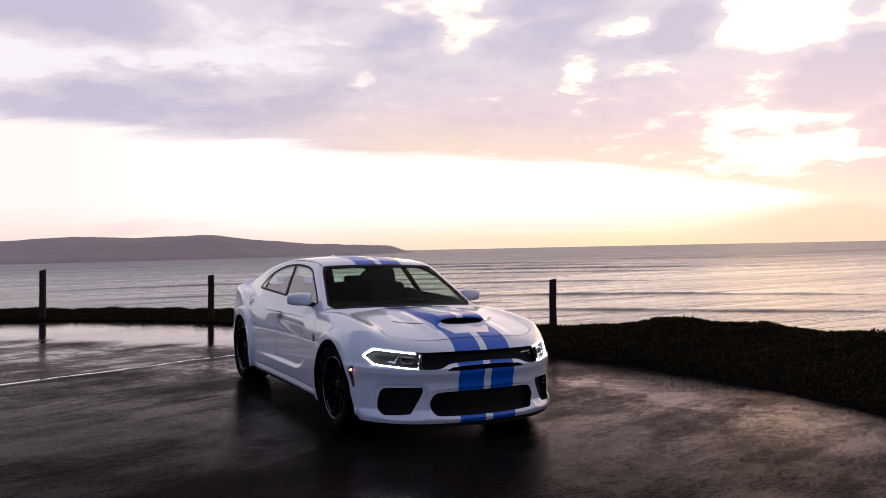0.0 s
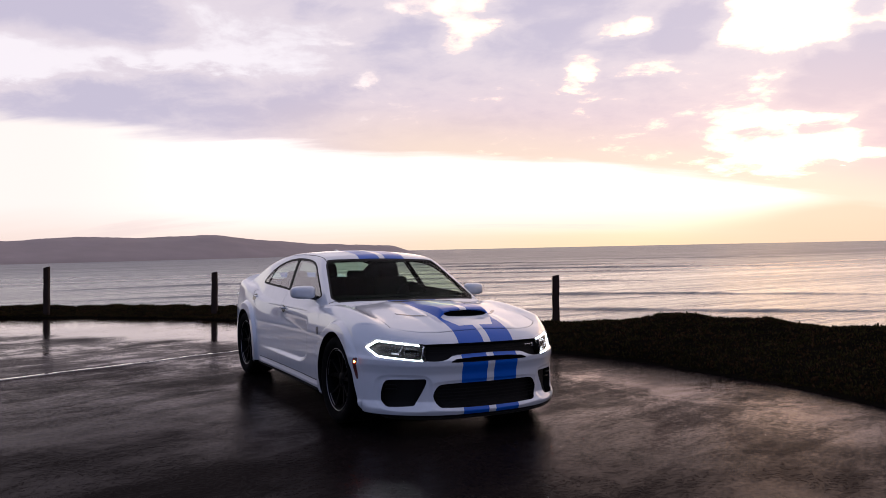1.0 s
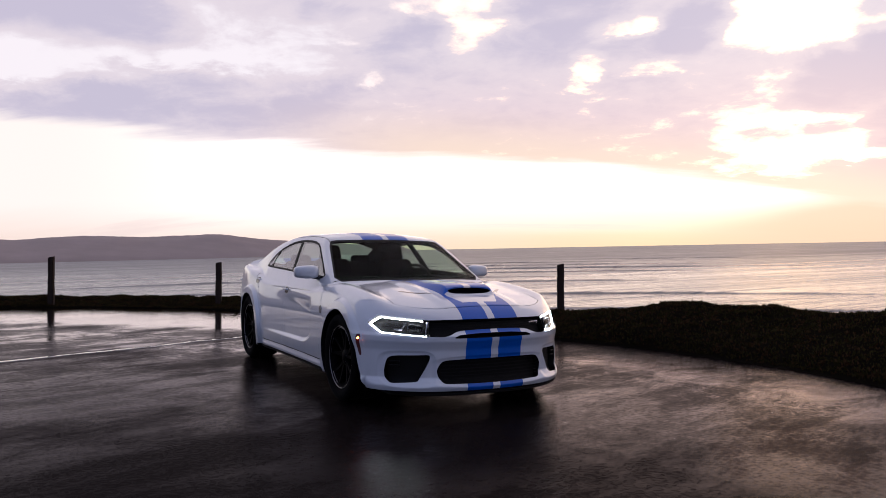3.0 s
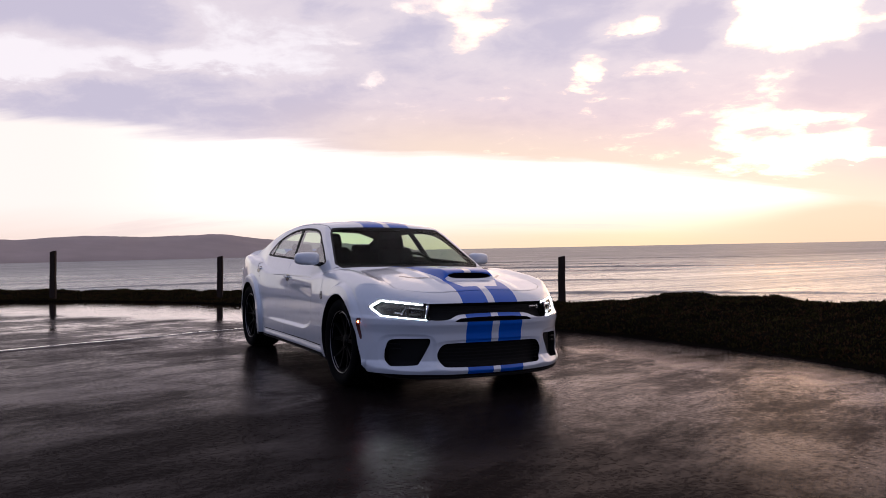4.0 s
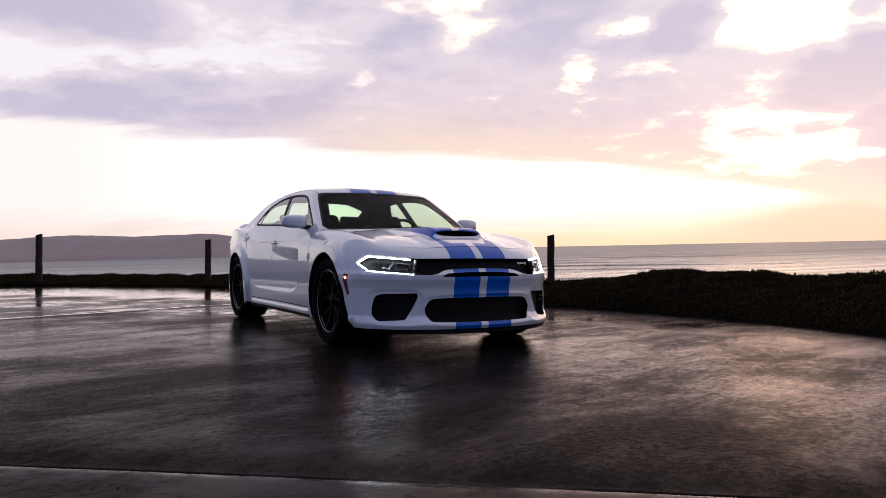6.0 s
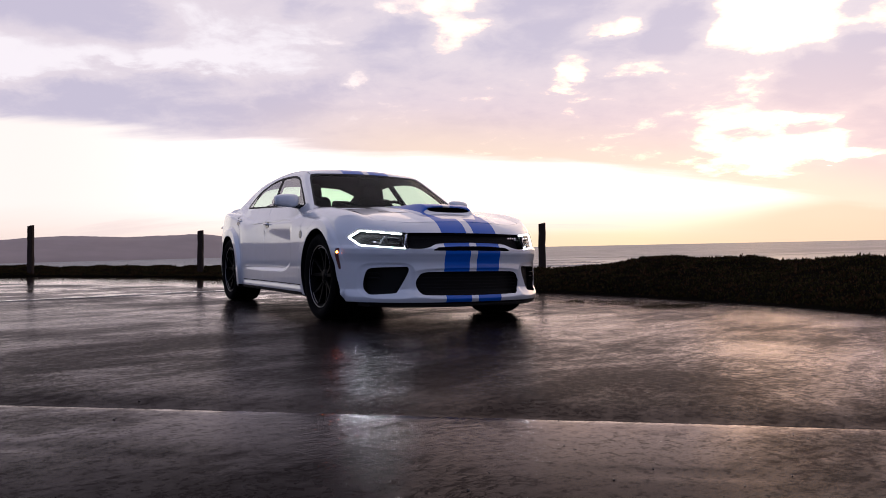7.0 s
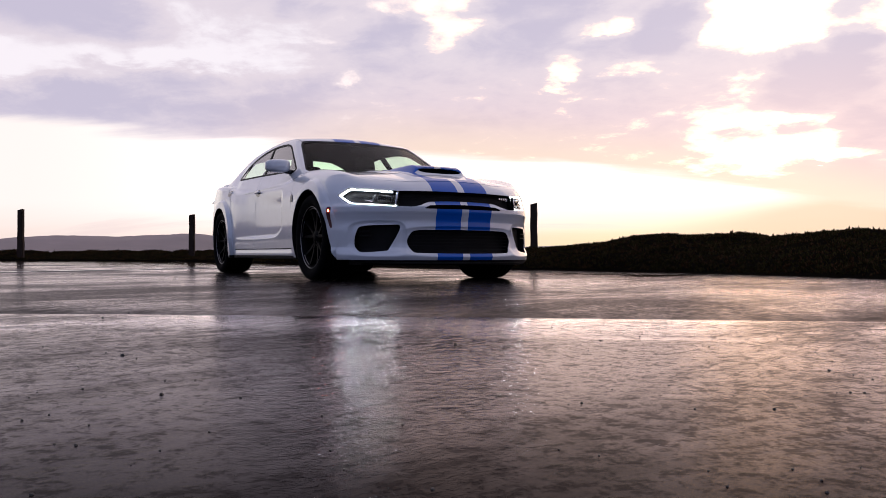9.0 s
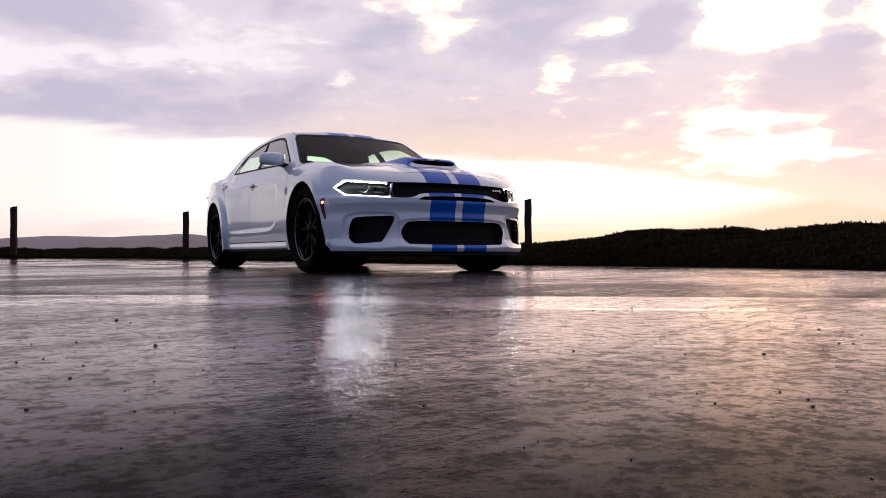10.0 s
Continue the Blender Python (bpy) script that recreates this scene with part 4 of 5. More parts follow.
# outlines in side view (distance along the car, height)
WINDOWS = outline([(0.74, 0.985), (1.00, 1.155), (1.30, 1.318), (1.55, 1.362), (1.95, 1.374), (2.3, 1.350), (2.64, 1.265), (2.86, 1.13), (2.88, 1.080), (2.75, 1.068), (1.9, 1.040), (1.2, 1.010)], 1)
REAR_GLASS = outline([(2.78, -0.60), (3.62, -0.71), (3.66, 0.71), (2.78, 0.60)], 1)

CAR_PITCH = 0.3
car = thing("car", "white four-door muscle sedan with twin blue stripes on wet asphalt", "car", pose(0, 0, 0, CAR_PITCH))


def refined(shell, pick):
    """The picked triangles cut into four, their new points drawn onto the skin."""
    V, N, T = shell
    fine_t, rest = T[pick], T[~pick]
    E = np.sort(np.concatenate([fine_t[:, [0, 1]], fine_t[:, [1, 2]], fine_t[:, [2, 0]]]), axis=1)
    U, inv, cnt = np.unique(E, axis=0, return_inverse=True, return_counts=True)
    inv = inv.ravel() + len(V)
    P = (V[U[:, 0]] + V[U[:, 1]]) / 2
    inner = cnt == 2
    e = 0.002

    def grade(q, f, d):
        return np.stack([f(*(q + s).T) - f(*(q - s).T) for s in np.eye(3) * d], 1) / (2 * d)

    for _ in range(2):
        g = grade(P, skin_field, e)
        step = skin_field(*P.T)[:, None] * g / np.maximum((g * g).sum(1, keepdims=True), 0.05)
        size = np.linalg.norm(step, axis=1, keepdims=True)
        P = P - np.where(inner[:, None], step * np.minimum(1, 0.003 / np.maximum(size, 1e-9)), 0)
    NP = grade(P, skin_field, 0.003)
    NP /= np.linalg.norm(NP, axis=1, keepdims=True)
    k = len(fine_t)
    a, b, c = inv[:k], inv[k:2 * k], inv[2 * k:]
    quarters = [np.stack(t, 1) for t in ((fine_t[:, 0], a, c), (a, fine_t[:, 1], b), (c, b, fine_t[:, 2]), (a, b, c))]
    return np.concatenate([V, P]), np.concatenate([N, NP]), np.concatenate([rest] + quarters)


FULL_SKIN = skin()
_mid = FULL_SKIN[0][FULL_SKIN[2]].mean(1)
FULL_SKIN = refined(FULL_SKIN, (_mid[:, 1] < -0.38) & (_mid[:, 2] > 0.2))
shell = Shell(FULL_SKIN)

# wheel wells and underside
liner = shell.take(wheel_wells(*shell.xyz()) - 0.0055)
for piece in pieces(liner):
    panel("wheel_liner", piece, BLACK, car, "black wheel arch liner")
x, y, z = shell.xyz()
under = shell.take(z - np.where(y < -0.42, 0.150, 0.192))
panel("underside", under, BLACK, car, "black underside")
x, y, z = shell.xyz()
chin = shell.take(np.maximum(z - np.where(y < -0.47, 0.178, 0.192), y + 0.41))
panel("front_splitter", chin, BLACK, car, "black front splitter under the bumper")

x, y, z = shell.xyz()
sill = shell.take(np.maximum.reduce([z - 0.208, 0.42 - y, y - 2.66]))
for piece in pieces(sill):
    panel("sill", piece, BLACK, car, "black side sill")

# glass
x, y, z = shell.xyz()
screen = shell.take(np.maximum(gap_to(SCREEN, np.abs(x), z), np.maximum(y - 1.35, -y + 0.2)))
gs = gap_to(SCREEN, np.abs(screen[0][:, 0]), screen[0][:, 2])
glass, frit = split(screen, gs + 0.018)
panel("windscreen", glass, GLASS, car, "tinted windscreen", 0.004)
panel("windscreen_seal", frit, BLACK, car, "black windscreen surround", 0.003)
x, y, z = shell.xyz()
back = shell.take(np.maximum(gap_to(REAR_GLASS, y, x), 1.05 - z))
panel("rear_window", back, GLASS, car, "tinted rear window", 0.004)
x, y, z = shell.xyz()
dlo = shell.take(np.maximum(gap_to(WINDOWS, y, z), 0.45 - np.abs(x)))
for half in halves(dlo):
    half = tidy(half)
    yy, zz = half[0][:, 1], half[0][:, 2]
    g = gap_to(WINDOWS, yy, zz) + 0.02
    bar = np.minimum(np.abs(yy - 1.867 - 0.51 * (zz - 1.2)) - 0.030, np.abs(yy - 2.62 + 0.25 * (zz - 1.2)) - 0.018)
    panes, trim = split(half, np.maximum(g, -bar))
    panel("window_trim", trim, BLACK, car, "gloss black window surround")
    panes = tidy(panes)
    a, b = split(panes, panes[0][:, 1] - 1.867 - 0.51 * (panes[0][:, 2] - 1.2))
    b = tidy(b)
    b, c = split(b, b[0][:, 1] - 2.62 + 0.25 * (b[0][:, 2] - 1.2))
    for nm, piece in (("front_side_window", a), ("rear_side_window", b), ("quarter_window", c)):
        panel(nm, piece, SIDE_GLASS, car, "tinted side glass", 0.004)

# finer facets where the nose is cut
nose, behind = split(shell.data, shell.xyz()[1] + 0.45)
for level in np.arange(0.5731, 0.664, 0.006):
    low_part, high_part = split(nose, nose[0][:, 2] - level)
    nose = (low_part[0], low_part[1], np.concatenate([low_part[2], high_part[2]]))
shell.data = (nose[0], nose[1], np.concatenate([nose[2], behind[2]]))

# openings of the nose
def opening(name, poly, label, depth, limit, mat=BLACK):
    """Cuts an opening through the nose and lines it with a dark recess."""
    x, y, z = shell.xyz()
    patch = shell.take(np.maximum(gap_to(poly, np.abs(x), z), y - limit))
    V, N, T = patch
    W, Q = rim_walls(patch, depth)
    floor = len(W)
    mesh_ob(name, np.concatenate([W, V - depth * N]), Q.tolist() + (T + floor).tolist(), mat, car, label, False)
    return patch


grille_patch = opening("upper_grille", GRILLE, "black upper grille recess", 0.045, -0.3)
opening("grille_slot", SLOT, "black slot under the grille bar", 0.05, -0.3)
mouth_patch = opening("lower_intake", MOUTH, "black lower intake recess", 0.06, -0.3)
opening("side_intake", POCKET, "black corner intakes", 0.055, -0.3)
lamp_patch = opening("headlight_recess", LAMP, "black headlight housings", 0.06, -0.2, LAMP_BLACK)

# scoop mouth in the bonnet
x, y, z = shell.xyz()
SCOOP_MOUTH = outline([(-0.3, 0.960), (0.12, 0.955), (0.185, 0.940), (0.208, 0.925), (0.19, 0.908), (0.12, 0.899), (-0.3, 0.896)], 1)
patch = shell.take(np.maximum(gap_to(SCOOP_MOUTH, np.abs(x), z), np.maximum(-0.60 - y, y + 0.30)))
V, N, T = patch
back_v = V + np.array([0, 0.10, -0.004])
n = len(V)
W, Q = rim_walls(patch, 0.0)
W[n:] = back_v
mesh_ob("scoop_duct", W, Q.tolist() + (T + n).tolist(), BLACK, car, "black mouth of the bonnet scoop", False)

# painted panels, parted by fine gaps
GAP = 0.0055


def take_panel(name, g, label="", both=False, flange=0.012):
    """Takes a painted panel and leaves a fine dark gap round it."""
    got = shell.take(g)
    for half in (halves(got) if both else (got,)):
        for piece in pieces(half):
            panel(name, piece, PAINT, car, label, 0.0, flange)


def bonnet_g():
    x, y, z = shell.xyz()
    ax = np.abs(x)
    return np.maximum.reduce([-0.770 + 1.05 * ax ** 4 - y, ax - 0.69 + 0.14 * np.maximum(y + 0.24, 0), y - 0.62, 0.78 - z, z - 1.06])


x, y, z = shell.xyz()
seam = shell.take(np.abs(bonnet_g()) - np.where(y < -0.4, 0.0048, 0.0035))
for piece in pieces(seam):
    panel("bonnet_gap", piece, BLACK, car, "dark shut line", 0.006)
take_panel("bonnet", bonnet_g(), "white bonnet with blue twin stripes and a scoop")

FRONT_DOOR = [(0.56, 0.27), (0.56, 0.70), (0.62, 1.2), (0.95, 1.5), (1.86, 1.5), (1.80, 1.0), (1.78, 0.27)]
REAR_DOOR = [(1.78, 0.27), (1.80, 1.0), (1.86, 1.5), (2.9, 1.5), (2.95, 1.0), (2.70, 0.82), (2.535, 0.60), (2.50, 0.27)]


def door_g(poly):
    x, y, z = shell.xyz()
    rail = 0.60 - np.abs(x)
    return np.maximum.reduce([gap_to(np.array(poly), y, z), rail])


for poly in (FRONT_DOOR, REAR_DOOR):
    seam = shell.take(np.abs(door_g(poly)) - GAP)
    for piece in pieces(seam):
        panel("door_gap", piece, BLACK, car, "dark shut line", 0.004)
for nm, poly in (("front_door", FRONT_DOOR), ("rear_door", REAR_DOOR)):
    take_panel(nm, door_g(poly), "white door", True)
x, y, z = shell.xyz()
take_panel("front_bumper", np.maximum.reduce([y + 0.40 + 0.35 * np.maximum(z - 0.55, 0), z - 0.90, 0 * x - 1]), "white front bumper with blue stripes", flange=0.003)
x, y, z = shell.xyz()
take_panel("roof", np.maximum.reduce([1.30 - z]), "white roof with blue twin stripes")
x, y, z = shell.xyz()
take_panel("front_fender", np.maximum.reduce([y - 0.565, z - 1.2]), "white flared front fender", True)
x, y, z = shell.xyz()
take_panel("boot_lid", np.maximum.reduce([3.70 - y, np.abs(x) - 0.68, 1.0 - z]), "white boot lid with a low spoiler")
x, y, z = shell.xyz()
take_panel("rear_bumper", np.maximum.reduce([3.62 - y, z - 0.78]), "white rear bumper")
x, y, z = shell.xyz()
take_panel("quarter_panel", np.maximum.reduce([1.0 - y]), "white flared rear quarter panel", True)
for piece in pieces(shell.data):
    panel("cowl", piece, PAINT, car, "white body panel")


# ---------------------------------------------------------------- shaped pieces
def rounded_box(size, bevel, segments=3, taper=(1.0, 1.0)):
    """A box with rounded edges; taper narrows its top in x and y."""
    bm = bmesh.new()
    bmesh.ops.create_cube(bm, size=1)
    for v in bm.verts:
        k = (taper[0], taper[1]) if v.co.z > 0 else (1.0, 1.0)
        v.co = Vector((v.co.x * size[0] * k[0], v.co.y * size[1] * k[1], v.co.z * size[2]))
    bmesh.ops.bevel(bm, geom=bm.edges[:], offset=bevel, segments=segments, affect="EDGES", profile=0.5)
    return bm


def moved(bm, m):
    bmesh.ops.transform(bm, matrix=m, verts=bm.verts)
    return bm


def lathe(profile, steps=72):
    """Turns (radius, x) pairs round the x axis, closed along the profile."""
    p = np.array(profile, float)
    a = np.linspace(0, 2 * math.pi, steps, endpoint=False)
    V = np.stack([np.broadcast_to(p[None, :, 1], (steps, len(p))), p[None, :, 0] * np.cos(a)[:, None], p[None, :, 0] * np.sin(a)[:, None]], -1).reshape(-1, 3)
    i = np.arange(steps)[:, None] * len(p) + np.arange(len(p) - 1)[None, :]
    nxt = np.roll(np.arange(steps), -1)[:, None] * len(p) + np.arange(len(p) - 1)[None, :]
    return V, np.stack([i, i + 1, nxt + 1, nxt], -1).reshape(-1, 4)


def tube(path, radius, sides=8):
    """A round bar along a list of points."""
    P = [Vector(p) for p in path]
    verts, faces = [], []
    for i, p in enumerate(P):
        d = (P[min(i + 1, len(P) - 1)] - P[max(i - 1, 0)]).normalized()
        up = Vector((0, 0, 1)) if abs(d.z) < 0.9 else Vector((1, 0, 0))
        a = d.cross(up).normalized()
        b = a.cross(d)
        for k in range(sides):
            t = 2 * math.pi * k / sides
            verts.append(p + radius * (math.cos(t) * a + math.sin(t) * b))
    for i in range(len(P) - 1):
        for k in range(sides):
            faces.append((i * sides + k, i * sides + (k + 1) % sides, (i + 1) * sides + (k + 1) % sides, (i + 1) * sides + k))
    faces.append(tuple(range(sides))[::-1])
    faces.append(tuple(range((len(P) - 1) * sides, len(P) * sides)))
    return verts, faces


# ---------------------------------------------------------------- wheels: wide tyres on dark five-spoke alloys
def wheel(x, y, side):
    """A wheel whose outer face looks along side * x."""
    hub = new("wheel")
    hub.parent = car
    hub.matrix_local = pose(x, y, AXLE_Z, 0, 0, 0 if side > 0 else 180)
    hub["label"] = "wide black tyre on a dark five-spoke alloy"
    R = WHEEL_R
    tyre = [(0.258, -0.29), (0.285, -0.300), (0.325, -0.302), (0.348, -0.290), (0.359, -0.265)]
    for k in range(5):
        c = -0.235 + k * 0.047
        tyre += [(R, c - 0.016), (R, c + 0.016), (R - 0.007, c + 0.019), (R - 0.007, c + 0.028)]
    tyre += [(R, -0.014), (0.357, 0.002), (0.345, 0.016), (0.325, 0.022), (0.300, 0.019), (0.278, 0.010), (0.263, 0.002), (0.256, -0.006)]
    mesh_ob("tyre", *lathe(tyre, 96), RUBBER, hub, "low-profile black tyre")
    rim = [(0.240, -0.28), (0.235, -0.10), (0.232, -0.05), (0.243, -0.02), (0.252, -0.004), (0.258, 0.001), (0.262, -0.004), (0.262, -0.02)]
    mesh_ob("rim", *lathe(rim, 96), RIM, hub, "dark alloy rim barrel")
    lip = [(0.2535, -0.0035), (0.2560, 0.0015), (0.2590, 0.0025), (0.2610, -0.001)]
    mesh_ob("rim_lip", *lathe(lip, 96), RIM_EDGE, hub, "thin machined rim edge")
    disc = [(0.06, -0.125), (0.185, -0.125), (0.187, -0.128), (0.187, -0.150), (0.185, -0.153), (0.06, -0.153)]
    mesh_ob("brake_disc", *lathe(disc, 64), STEEL, hub, "grey brake disc")
    bm = rounded_box((0.09, 0.10, 0.22), 0.02)
    part("brake_caliper", moved(bm, pose(-0.14, 0.145, 0.06, 20)), GLOSS_BLACK, hub, "black brake caliper")
    cap = [(0.0, -0.030), (0.028, -0.030), (0.034, -0.034), (0.060, -0.040), (0.072, -0.050), (0.075, -0.09)]
    mesh_ob("hub_cap", *lathe(cap, 48), RIM, hub, "dark hub")
    for k in range(5):
        for fork in (-1, 1):
            # each spoke forks from the hub to the rim
            a0, a1 = 0.0, fork * radians(15.5)
            rs = np.linspace(0.052, 0.249, 9)
            V, F = [], []
            for r in rs:
                u = (r - rs[0]) / (rs[-1] - rs[0])
                a = math.pi / 2 + k * 2 * math.pi / 5 + fork * radians(9) * (1 - u) ** 0.5 * 0.9 + a1 * u
                w2 = 0.017 - 0.004 * u + 0.006 * max(0, u - 0.85) / 0.15
                xo = -0.040 + 0.022 * u - 0.030 * u * (1 - u)
                cy, cz = math.cos(a), math.sin(a)
                for dw, dx in ((-w2, -0.045), (-w2, -0.006), (-w2 * 0.7, 0.0), (w2 * 0.7, 0.0), (w2, -0.006), (w2, -0.045)):
                    V.append((xo + dx, r * cy - dw * cz, r * cz + dw * cy))
            n = 6
            for i in range(len(rs) - 1):
                for j in range(n):
                    F.append((i * n + j, i * n + (j + 1) % n, (i + 1) * n + (j + 1) % n, (i + 1) * n + j))
            F.append(tuple(range(n)))
            F.append(tuple(range((len(rs) - 1) * n, len(rs) * n))[::-1])
            mesh_ob("spoke", V, F, RIM, hub, "", False)
        # bright bracket where the fork meets the rim
        a = math.pi / 2 + k * 2 * math.pi / 5
        arc = [(-0.013, 0.243 * math.cos(a + t), 0.243 * math.sin(a + t)) for t in np.radians(np.linspace(-17, 17, 9))]
        mesh_ob("spoke_edge", *tube(arc, 0.0035, 6), RIM_EDGE, hub, "machined spoke edge")
    for k in range(5):
        a = k * 2 * math.pi / 5 + 0.3
        V, F = lathe([(0.0, -0.036), (0.008, -0.036), (0.009, -0.06)], 10)
        mesh_ob("wheel_nut", V + np.array([0, 0.045 * math.cos(a), 0.045 * math.sin(a)]), F, STEEL, hub)
    return hub


for side in (-1, 1):
    wheel(side * 0.938, 0.0, side)
    wheel(side * 0.938, WHEELBASE, side)


# ---------------------------------------------------------------- lamps of the nose
def lamps():
    V, N, T = lamp_patch
    ring = gap_to(LAMP, np.abs(V[:, 0]), V[:, 2]) + 0.0112
    inner, band = split(lamp_patch, ring)
    band = tidy(band)
    g2 = gap_to(LAMP, np.abs(band[0][:, 0]), band[0][:, 2]) + 0.0042
    band, _ = split(band, np.maximum(g2, 0.560 - np.abs(band[0][:, 0])))
    for half in halves(tidy(band)):
        panel("daylight_strip", half, DRL, car, "glowing white light band", 0.010, 0.010)
    for half in halves(lamp_patch):
        panel("headlight_lens", half, LENS, car, "clear headlight cover", 0.003)
    for s in (-1, 1):
        # dark projector module inside, a bright blade beside it
        bm = rounded_box((0.105, 0.05, 0.058), 0.020, 4)
        part("projector_module", moved(bm, pose(s * 0.606, -0.735, 0.652, 0, s * -6, s * 22)), LAMP_BLACK, car, "dark glass projector module")
        bm = rounded_box((0.010, 0.03, 0.060), 0.004)
        part("lamp_divider", moved(bm, pose(s * 0.682, -0.694, 0.664, 0, s * -34, s * 30)), EMBLEM_STEEL, car, "bright lamp divider")
        bm = rounded_box((0.060, 0.02, 0.010), 0.004)
        part("lamp_blade", moved(bm, pose(s * 0.715, -0.672, 0.640, 0, s * -8, s * 34)), EMBLEM_STEEL, car, "bright lamp blade")
        bm = rounded_box((0.014, 0.03, 0.10), 0.004)
        part("lamp_end", moved(bm, pose(s * 0.545, -0.815, 0.655, 0, s * -8, s * 15)), CHROME, car, "bright inner lamp end")


lamps()


def skin_patch(name, g_of, mat, label, lift=0.003, flange=0.004):
    """A thin cover over the skin where g_of(x, y, z) is negative."""
    V, N, T = FULL_SKIN
    got = tidy(split(FULL_SKIN, g_of(V[:, 0], V[:, 1], V[:, 2]))[0])
    return panel(name, got, mat, car, label, -lift, flange)


MARK = outline([(-0.442, 0.598), (-0.405, 0.594), (-0.402, 0.52), (-0.430, 0.43), (-0.450, 0.43), (-0.432, 0.52)], 1)
for s in (-1, 1):
    skin_patch("side_marker", lambda x, y, z: np.maximum(gap_to(MARK, y, z), 0.6 - s * x), DULL_RED, "dark amber side marker")
    skin_patch("marker_bulb", lambda x, y, z: np.maximum(np.hypot((y + 0.425) / 0.8, z - 0.565) - 0.0095, 0.6 - s * x), AMBER, "glowing amber bulb", 0.006)
    skin_patch("rear_marker", lambda x, y, z: np.maximum(np.hypot((y - 3.62) / 2.0, z - 0.62) - 0.02, 0.6 - s * x), RED_LAMP, "small red rear marker", 0.003)

# grille bars
def grille_mesh(patch, poly, step, depth, rad, name):
    """Fine crossing bars behind an opening."""
    V = patch[0]
    lo, hi = V[:, 2].min() + 0.008, V[:, 2].max() - 0.008
    across = np.linspace(0, 0.6, 121)
    face = lambda x, z: float(-0.95 + 0.20 * x ** 2 + 0.42 * x ** 4 + NOSE(z)) + depth
    for z in np.arange(lo, hi, step):
        open_x = across[gap_to(poly, across, np.full_like(across, z)) < -0.004]
        if len(open_x) == 0 or open_x[0] > 0.01:
            continue
        wide = open_x[-1]
        mesh_ob(name, *tube([(x, face(x, z), z) for x in np.linspace(-wide, wide, 25)], rad, 5), BLACK, car)


grille_mesh(grille_patch, GRILLE, 0.018, 0.025, 0.0022, "grille_bar")
grille_mesh(mouth_patch, MOUTH, 0.026, 0.035, 0.0030, "intake_bar")

# bright emblem bars on the grille, and an emblem on each front fender
for dx, w2 in ((0.0, 0.018), (0.026, 0.02), (0.052, 0.018)):
    part("grille_badge", moved(rounded_box((w2, 0.006, 0.018), 0.002), pose(0.365 + dx, -0.880 + 0.25 * dx, 0.676, 0, -12, 14)), CHROME, car, "small bright grille badge")
part("grille_badge", moved(rounded_box((0.022, 0.006, 0.026), 0.006), pose(0.445, -0.858, 0.676, 0, 0, 18)), CHROME, car, "small bright grille badge")
for s in (-1, 1):
    EMBLEM = outline([(0.50, 0.700), (0.53, 0.685), (0.565, 0.705), (0.575, 0.745), (0.545, 0.765), (0.510, 0.745)], 1)
    skin_patch("fender_badge", lambda x, y, z: np.maximum(np.maximum(gap_to(EMBLEM, y, z), 0.6 - s * x), 0.010 - np.hypot(y - 0.535, z - 0.728)), EMBLEM_STEEL, "small bright fender badge", 0.004)

# door handles in shallow dark cups
for s in (-1, 1):
    for hy, hz in ((1.72, 0.848), (2.80, 0.915)):
        skin_patch("handle_cup", lambda x, y, z: np.maximum(np.hypot((y - hy) / 1.7, z - hz) - 0.036, 0.6 - s * x), GLOSS_BLACK, "dark handle recess", 0.0015, 0.0)
        wx = float(PLAN(hy) - 0.75 * max(hz - 0.64, 0) ** 2) - 0.002
        bm = rounded_box((0.020, 0.15, 0.022), 0.008)
        part("door_handle", moved(bm, pose(s * (wx + 0.010), hy, hz + 0.010, 0, s * 6, 0)), PAINT, car, "white door handle")


# ---------------------------------------------------------------- mirrors, fin, splitter, wipers
def wing_mirror(s):
    bm = bmesh.new()
    bmesh.ops.create_uvsphere(bm, u_segments=32, v_segments=20, radius=1)
    for v in bm.verts:
        c = v.co
        f = lambda q, e: math.copysign(abs(q) ** e, q)
        v.co = Vector((f(c.x, 0.42) * 0.114, f(c.y, 0.8) * (0.062 if c.y < 0 else 0.050), f(c.z, 0.5) * 0.063))
        v.co.z *= 1.0 - 0.15 * max(0, v.co.x * s) / 0.114
        v.co.y += 0.25 * max(0, v.co.x * s)
    shell_ob = part("wing_mirror", moved(bm, pose(s * 0.940, 0.905, 1.052, 0, 0, 0)), PAINT, car, "white wing mirror housing")
    bm = rounded_box((0.17, 0.012, 0.088), 0.005)
    part("mirror_glass", moved(bm, pose(s * 0.940, 0.962, 1.053, 0, 0, s * 10)), CHROME, shell_ob, "mirror glass")
    bm = rounded_box((0.15, 0.075, 0.045), 0.016)
    part("mirror_arm", moved(bm, pose(s * 0.845, 0.905, 1.004, 0, s * -10, 0)), GLOSS_BLACK, shell_ob, "black mirror arm")


wing_mirror(-1), wing_mirror(1)

bm = bmesh.new()
bmesh.ops.create_cube(bm, size=1)
bmesh.ops.subdivide_edges(bm, edges=bm.edges[:], cuts=6, use_grid_fill=True)
for v in bm.verts:
    u = v.co.y + 0.5
    h = 0.062 * max(0.02, u) ** 0.8 * (1 - 0.35 * max(0, u - 0.75) / 0.25)
    top = v.co.z + 0.5
    v.co = Vector((v.co.x * (0.05 - 0.035 * top) * math.sin(math.pi * min(0.97, 0.15 + 0.8 * u)), (u - 0.5) * 0.17 + 0.03 * top, top * h))
part("roof_fin", moved(bm, pose(0, 2.47, 1.432, -6)), PAINT, car, "small white roof antenna fin")


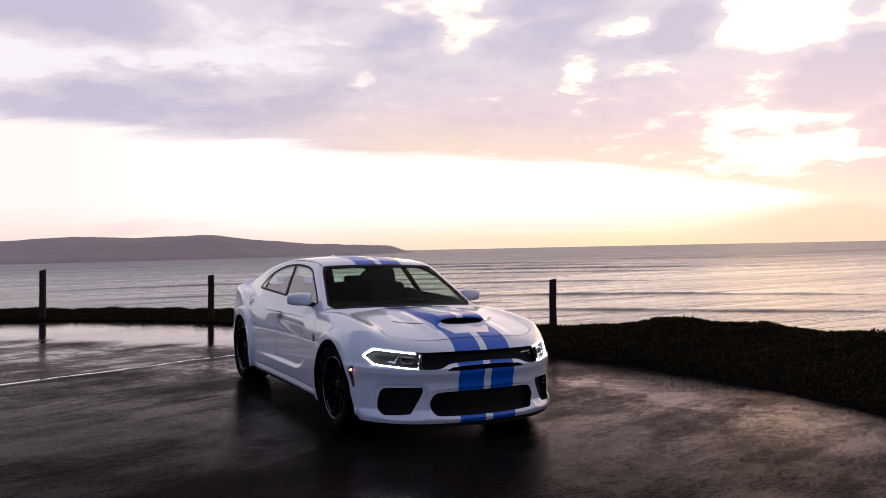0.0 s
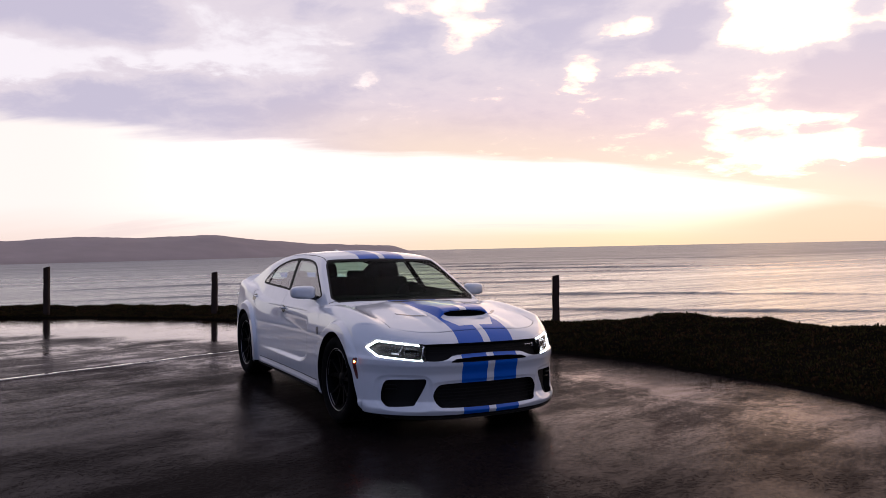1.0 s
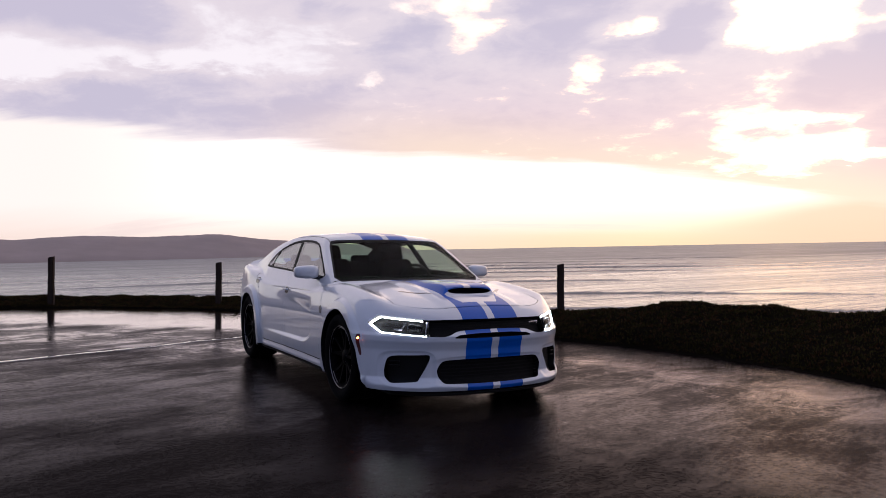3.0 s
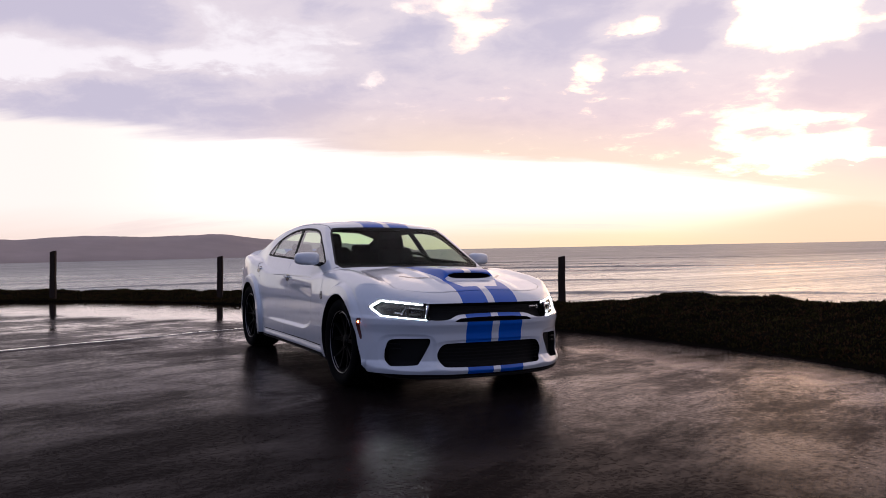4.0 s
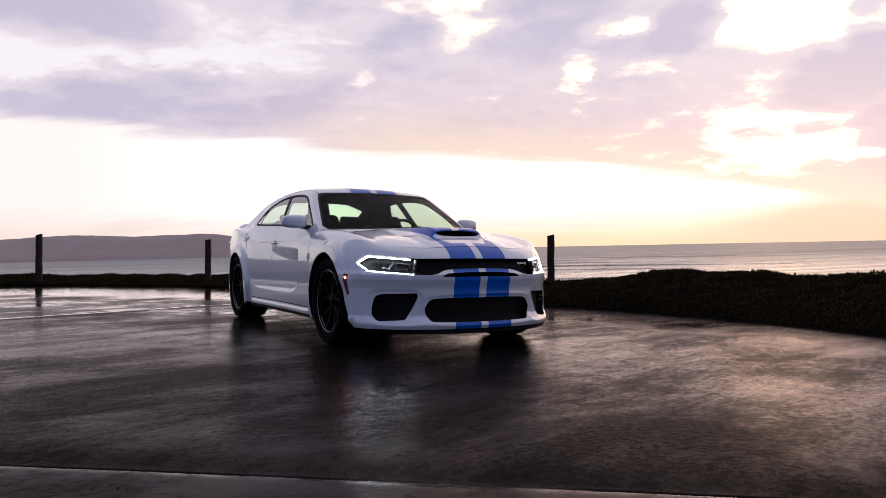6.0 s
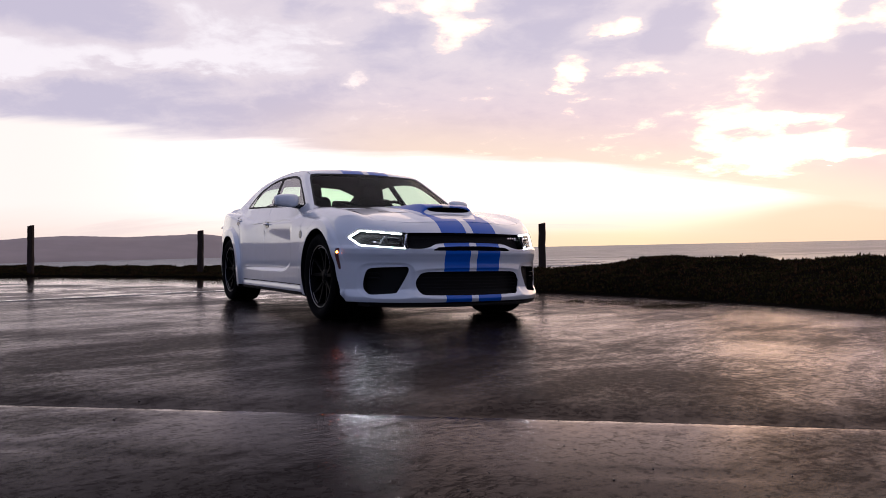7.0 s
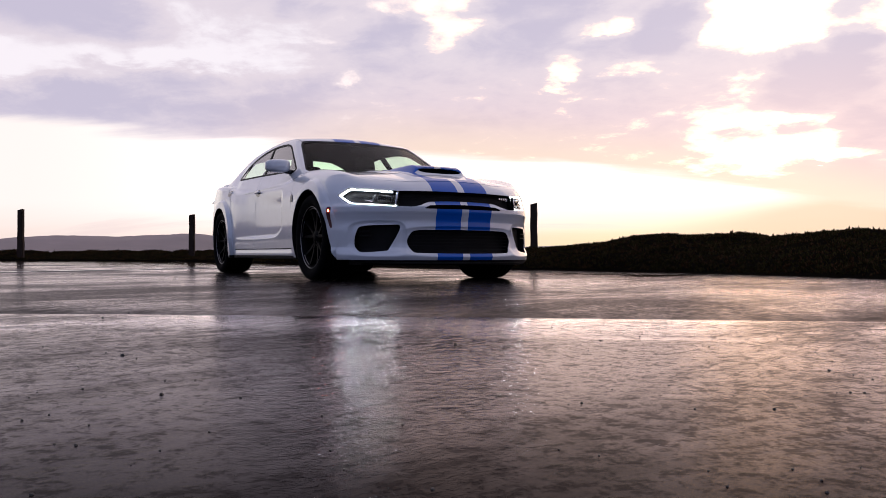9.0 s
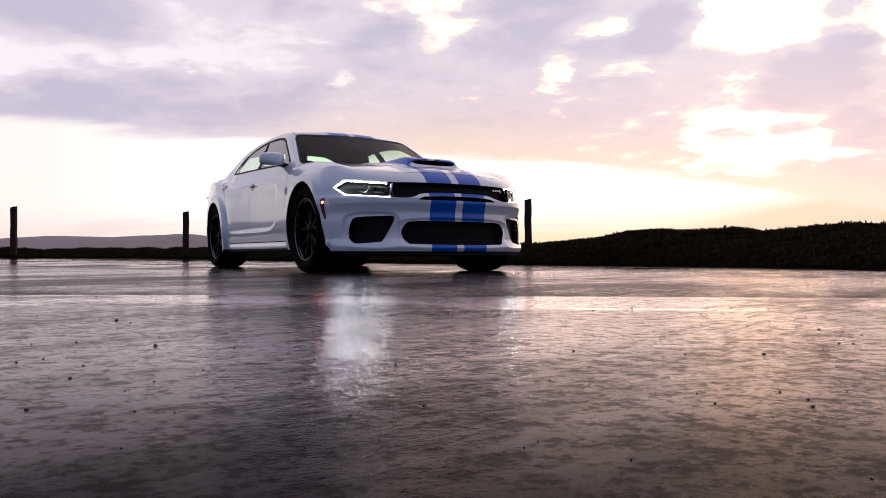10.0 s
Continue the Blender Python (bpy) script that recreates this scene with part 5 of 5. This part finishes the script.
def splitter():
    """A black blade under the nose."""
    xs = np.linspace(-0.77, 0.77, 57)
    ring = []
    for xv in xs:
        front = -0.957 + 0.20 * xv ** 2 + 0.42 * xv ** 4 + 0.03 * ramp(abs(xv), 0.55, 0.8)
        for dy, zv in ((0.0, 0.150), (0.0, 0.160), (0.03, 0.170), (0.25, 0.170), (0.25, 0.138), (0.03, 0.138)):
            ring.append((xv, front + dy, zv))
    n = 6
    F = [(i * n + j, i * n + (j + 1) % n, (i + 1) * n + (j + 1) % n, (i + 1) * n + j) for i in range(len(xs) - 1) for j in range(n)]
    F += [tuple(range(n))[::-1], tuple(range((len(xs) - 1) * n, len(xs) * n))]
    mesh_ob("front_splitter", ring, F, BLACK, car, "black front splitter", False)


splitter()

for s, x0 in ((1, 0.10), (1, -0.52)):
    pts = [(x0 + 0.52 * u, 0.0, 0.0) for u in np.linspace(0, 1, 12)]
    pts = [(px, 0.545 + 0.22 * px * px, 1.018 - 0.03 * abs(px)) for px, _, _ in pts]
    mesh_ob("wiper", *tube(pts, 0.007, 6), BLACK, car, "black wiper blade")

# bonnet air slots
for s in (-1, 1):
    VENT = outline([(0.28, -0.43), (0.32, -0.41), (0.49, -0.215), (0.50, -0.18), (0.46, -0.20)], 1)
    skin_patch("bonnet_vent", lambda x, y, z: np.maximum(np.maximum(gap_to(VENT, s * x, y), 0.8 - z), z - 1.2), GLOSS_BLACK, "dark bonnet air outlet", 0.0015, 0.0)

# slats in the corner pockets
for s in (-1, 1):
    for k, zz in enumerate((0.40, 0.365)):
        bm = rounded_box((0.09, 0.02, 0.010), 0.003)
        part("intake_fin", moved(bm, pose(s * (0.745 - 0.004 * k), -0.655, zz, 0, 0, s * 38)), BLACK, car, "gloss black intake fin")


# ---------------------------------------------------------------- cabin
def cabin():
    def seat(x, y, w2, name="front_seat"):
        bm = rounded_box((w2, 0.16, 0.60), 0.06, 4, (0.78, 0.8))
        back_ob = part(name, moved(bm, pose(x, y, 0.88, -16)), CLOTH, car, "black leather seat back")
        bm = rounded_box((0.25, 0.11, 0.17), 0.045, 4, (0.85, 0.9))
        part("headrest", moved(bm, pose(x, y + 0.13, 1.235, -8)), CLOTH, back_ob, "black headrest")
        bm = rounded_box((w2, 0.5, 0.16), 0.05)
        part("seat_base", moved(bm, pose(x, y - 0.28, 0.58, 4)), CLOTH, back_ob, "black seat cushion")

    seat(-0.37, 1.72, 0.50), seat(0.37, 1.72, 0.50)
    bm = rounded_box((1.30, 0.18, 0.58), 0.06, 4, (0.9, 0.8))
    bench = part("rear_seat", moved(bm, pose(0, 2.72, 0.86, -22)), CLOTH, car, "black rear bench back")
    for hx in (-0.38, 0.38):
        part("headrest", moved(rounded_box((0.24, 0.09, 0.11), 0.035, 4), pose(hx, 2.84, 1.155, -20)), CLOTH, bench, "black headrest")
    dash = part("dashboard", moved(rounded_box((1.46, 0.55, 0.24), 0.09, 5), pose(0, 0.90, 0.865, 6)), CLOTH, car, "black padded dashboard")
    part("instrument_hood", moved(rounded_box((0.36, 0.24, 0.12), 0.05, 4), pose(0.37, 1.05, 0.955)), CLOTH, dash, "black instrument hood")
    a = np.linspace(0, 2 * math.pi, 33)
    ring = [(0.37 + 0.185 * math.cos(t), 1.22 + 0.07 * math.sin(t), 0.94 + 0.17 * math.sin(t)) for t in a]
    mesh_ob("steering_wheel", *tube(ring, 0.016, 8), CLOTH, car, "black steering wheel")
    part("inner_mirror", moved(rounded_box((0.24, 0.03, 0.07), 0.02), pose(0, 1.12, 1.285, 15)), CLOTH, car, "black inside mirror")
    part("cabin_floor", moved(rounded_box((1.50, 2.9, 0.05), 0.02), pose(0, 2.0, 0.45)), BLACK, car, "black cabin floor")
    part("parcel_shelf", moved(rounded_box((1.30, 0.75, 0.03), 0.01), pose(0, 3.22, 1.035, 3)), CLOTH, car, "black parcel shelf")
    # dark lining behind the painted skin
    V, N, T = FULL_SKIN
    x, y, z = V.T
    g = np.maximum.reduce([0.92 - z, 0.60 - y, y - 3.75])
    wins = np.minimum.reduce([np.maximum(gap_to(WINDOWS, y, z) + 0.03, 0.45 - np.abs(x)), np.maximum(gap_to(SCREEN, np.abs(x), z) + 0.016, y - 1.4), np.maximum(gap_to(REAR_GLASS, y, x) + 0.01, 1.05 - z)])
    post = np.maximum(np.abs(y - 1.867 - 0.51 * (z - 1.2)) - 0.065, 0.45 - np.abs(x))
    wins = np.maximum(wins, -post)
    got = tidy(split(FULL_SKIN, np.maximum(g, -wins))[0])
    panel("cabin_lining", (got[0], got[1], got[2]), CLOTH, car, "dark cabin lining", 0.022)


cabin()
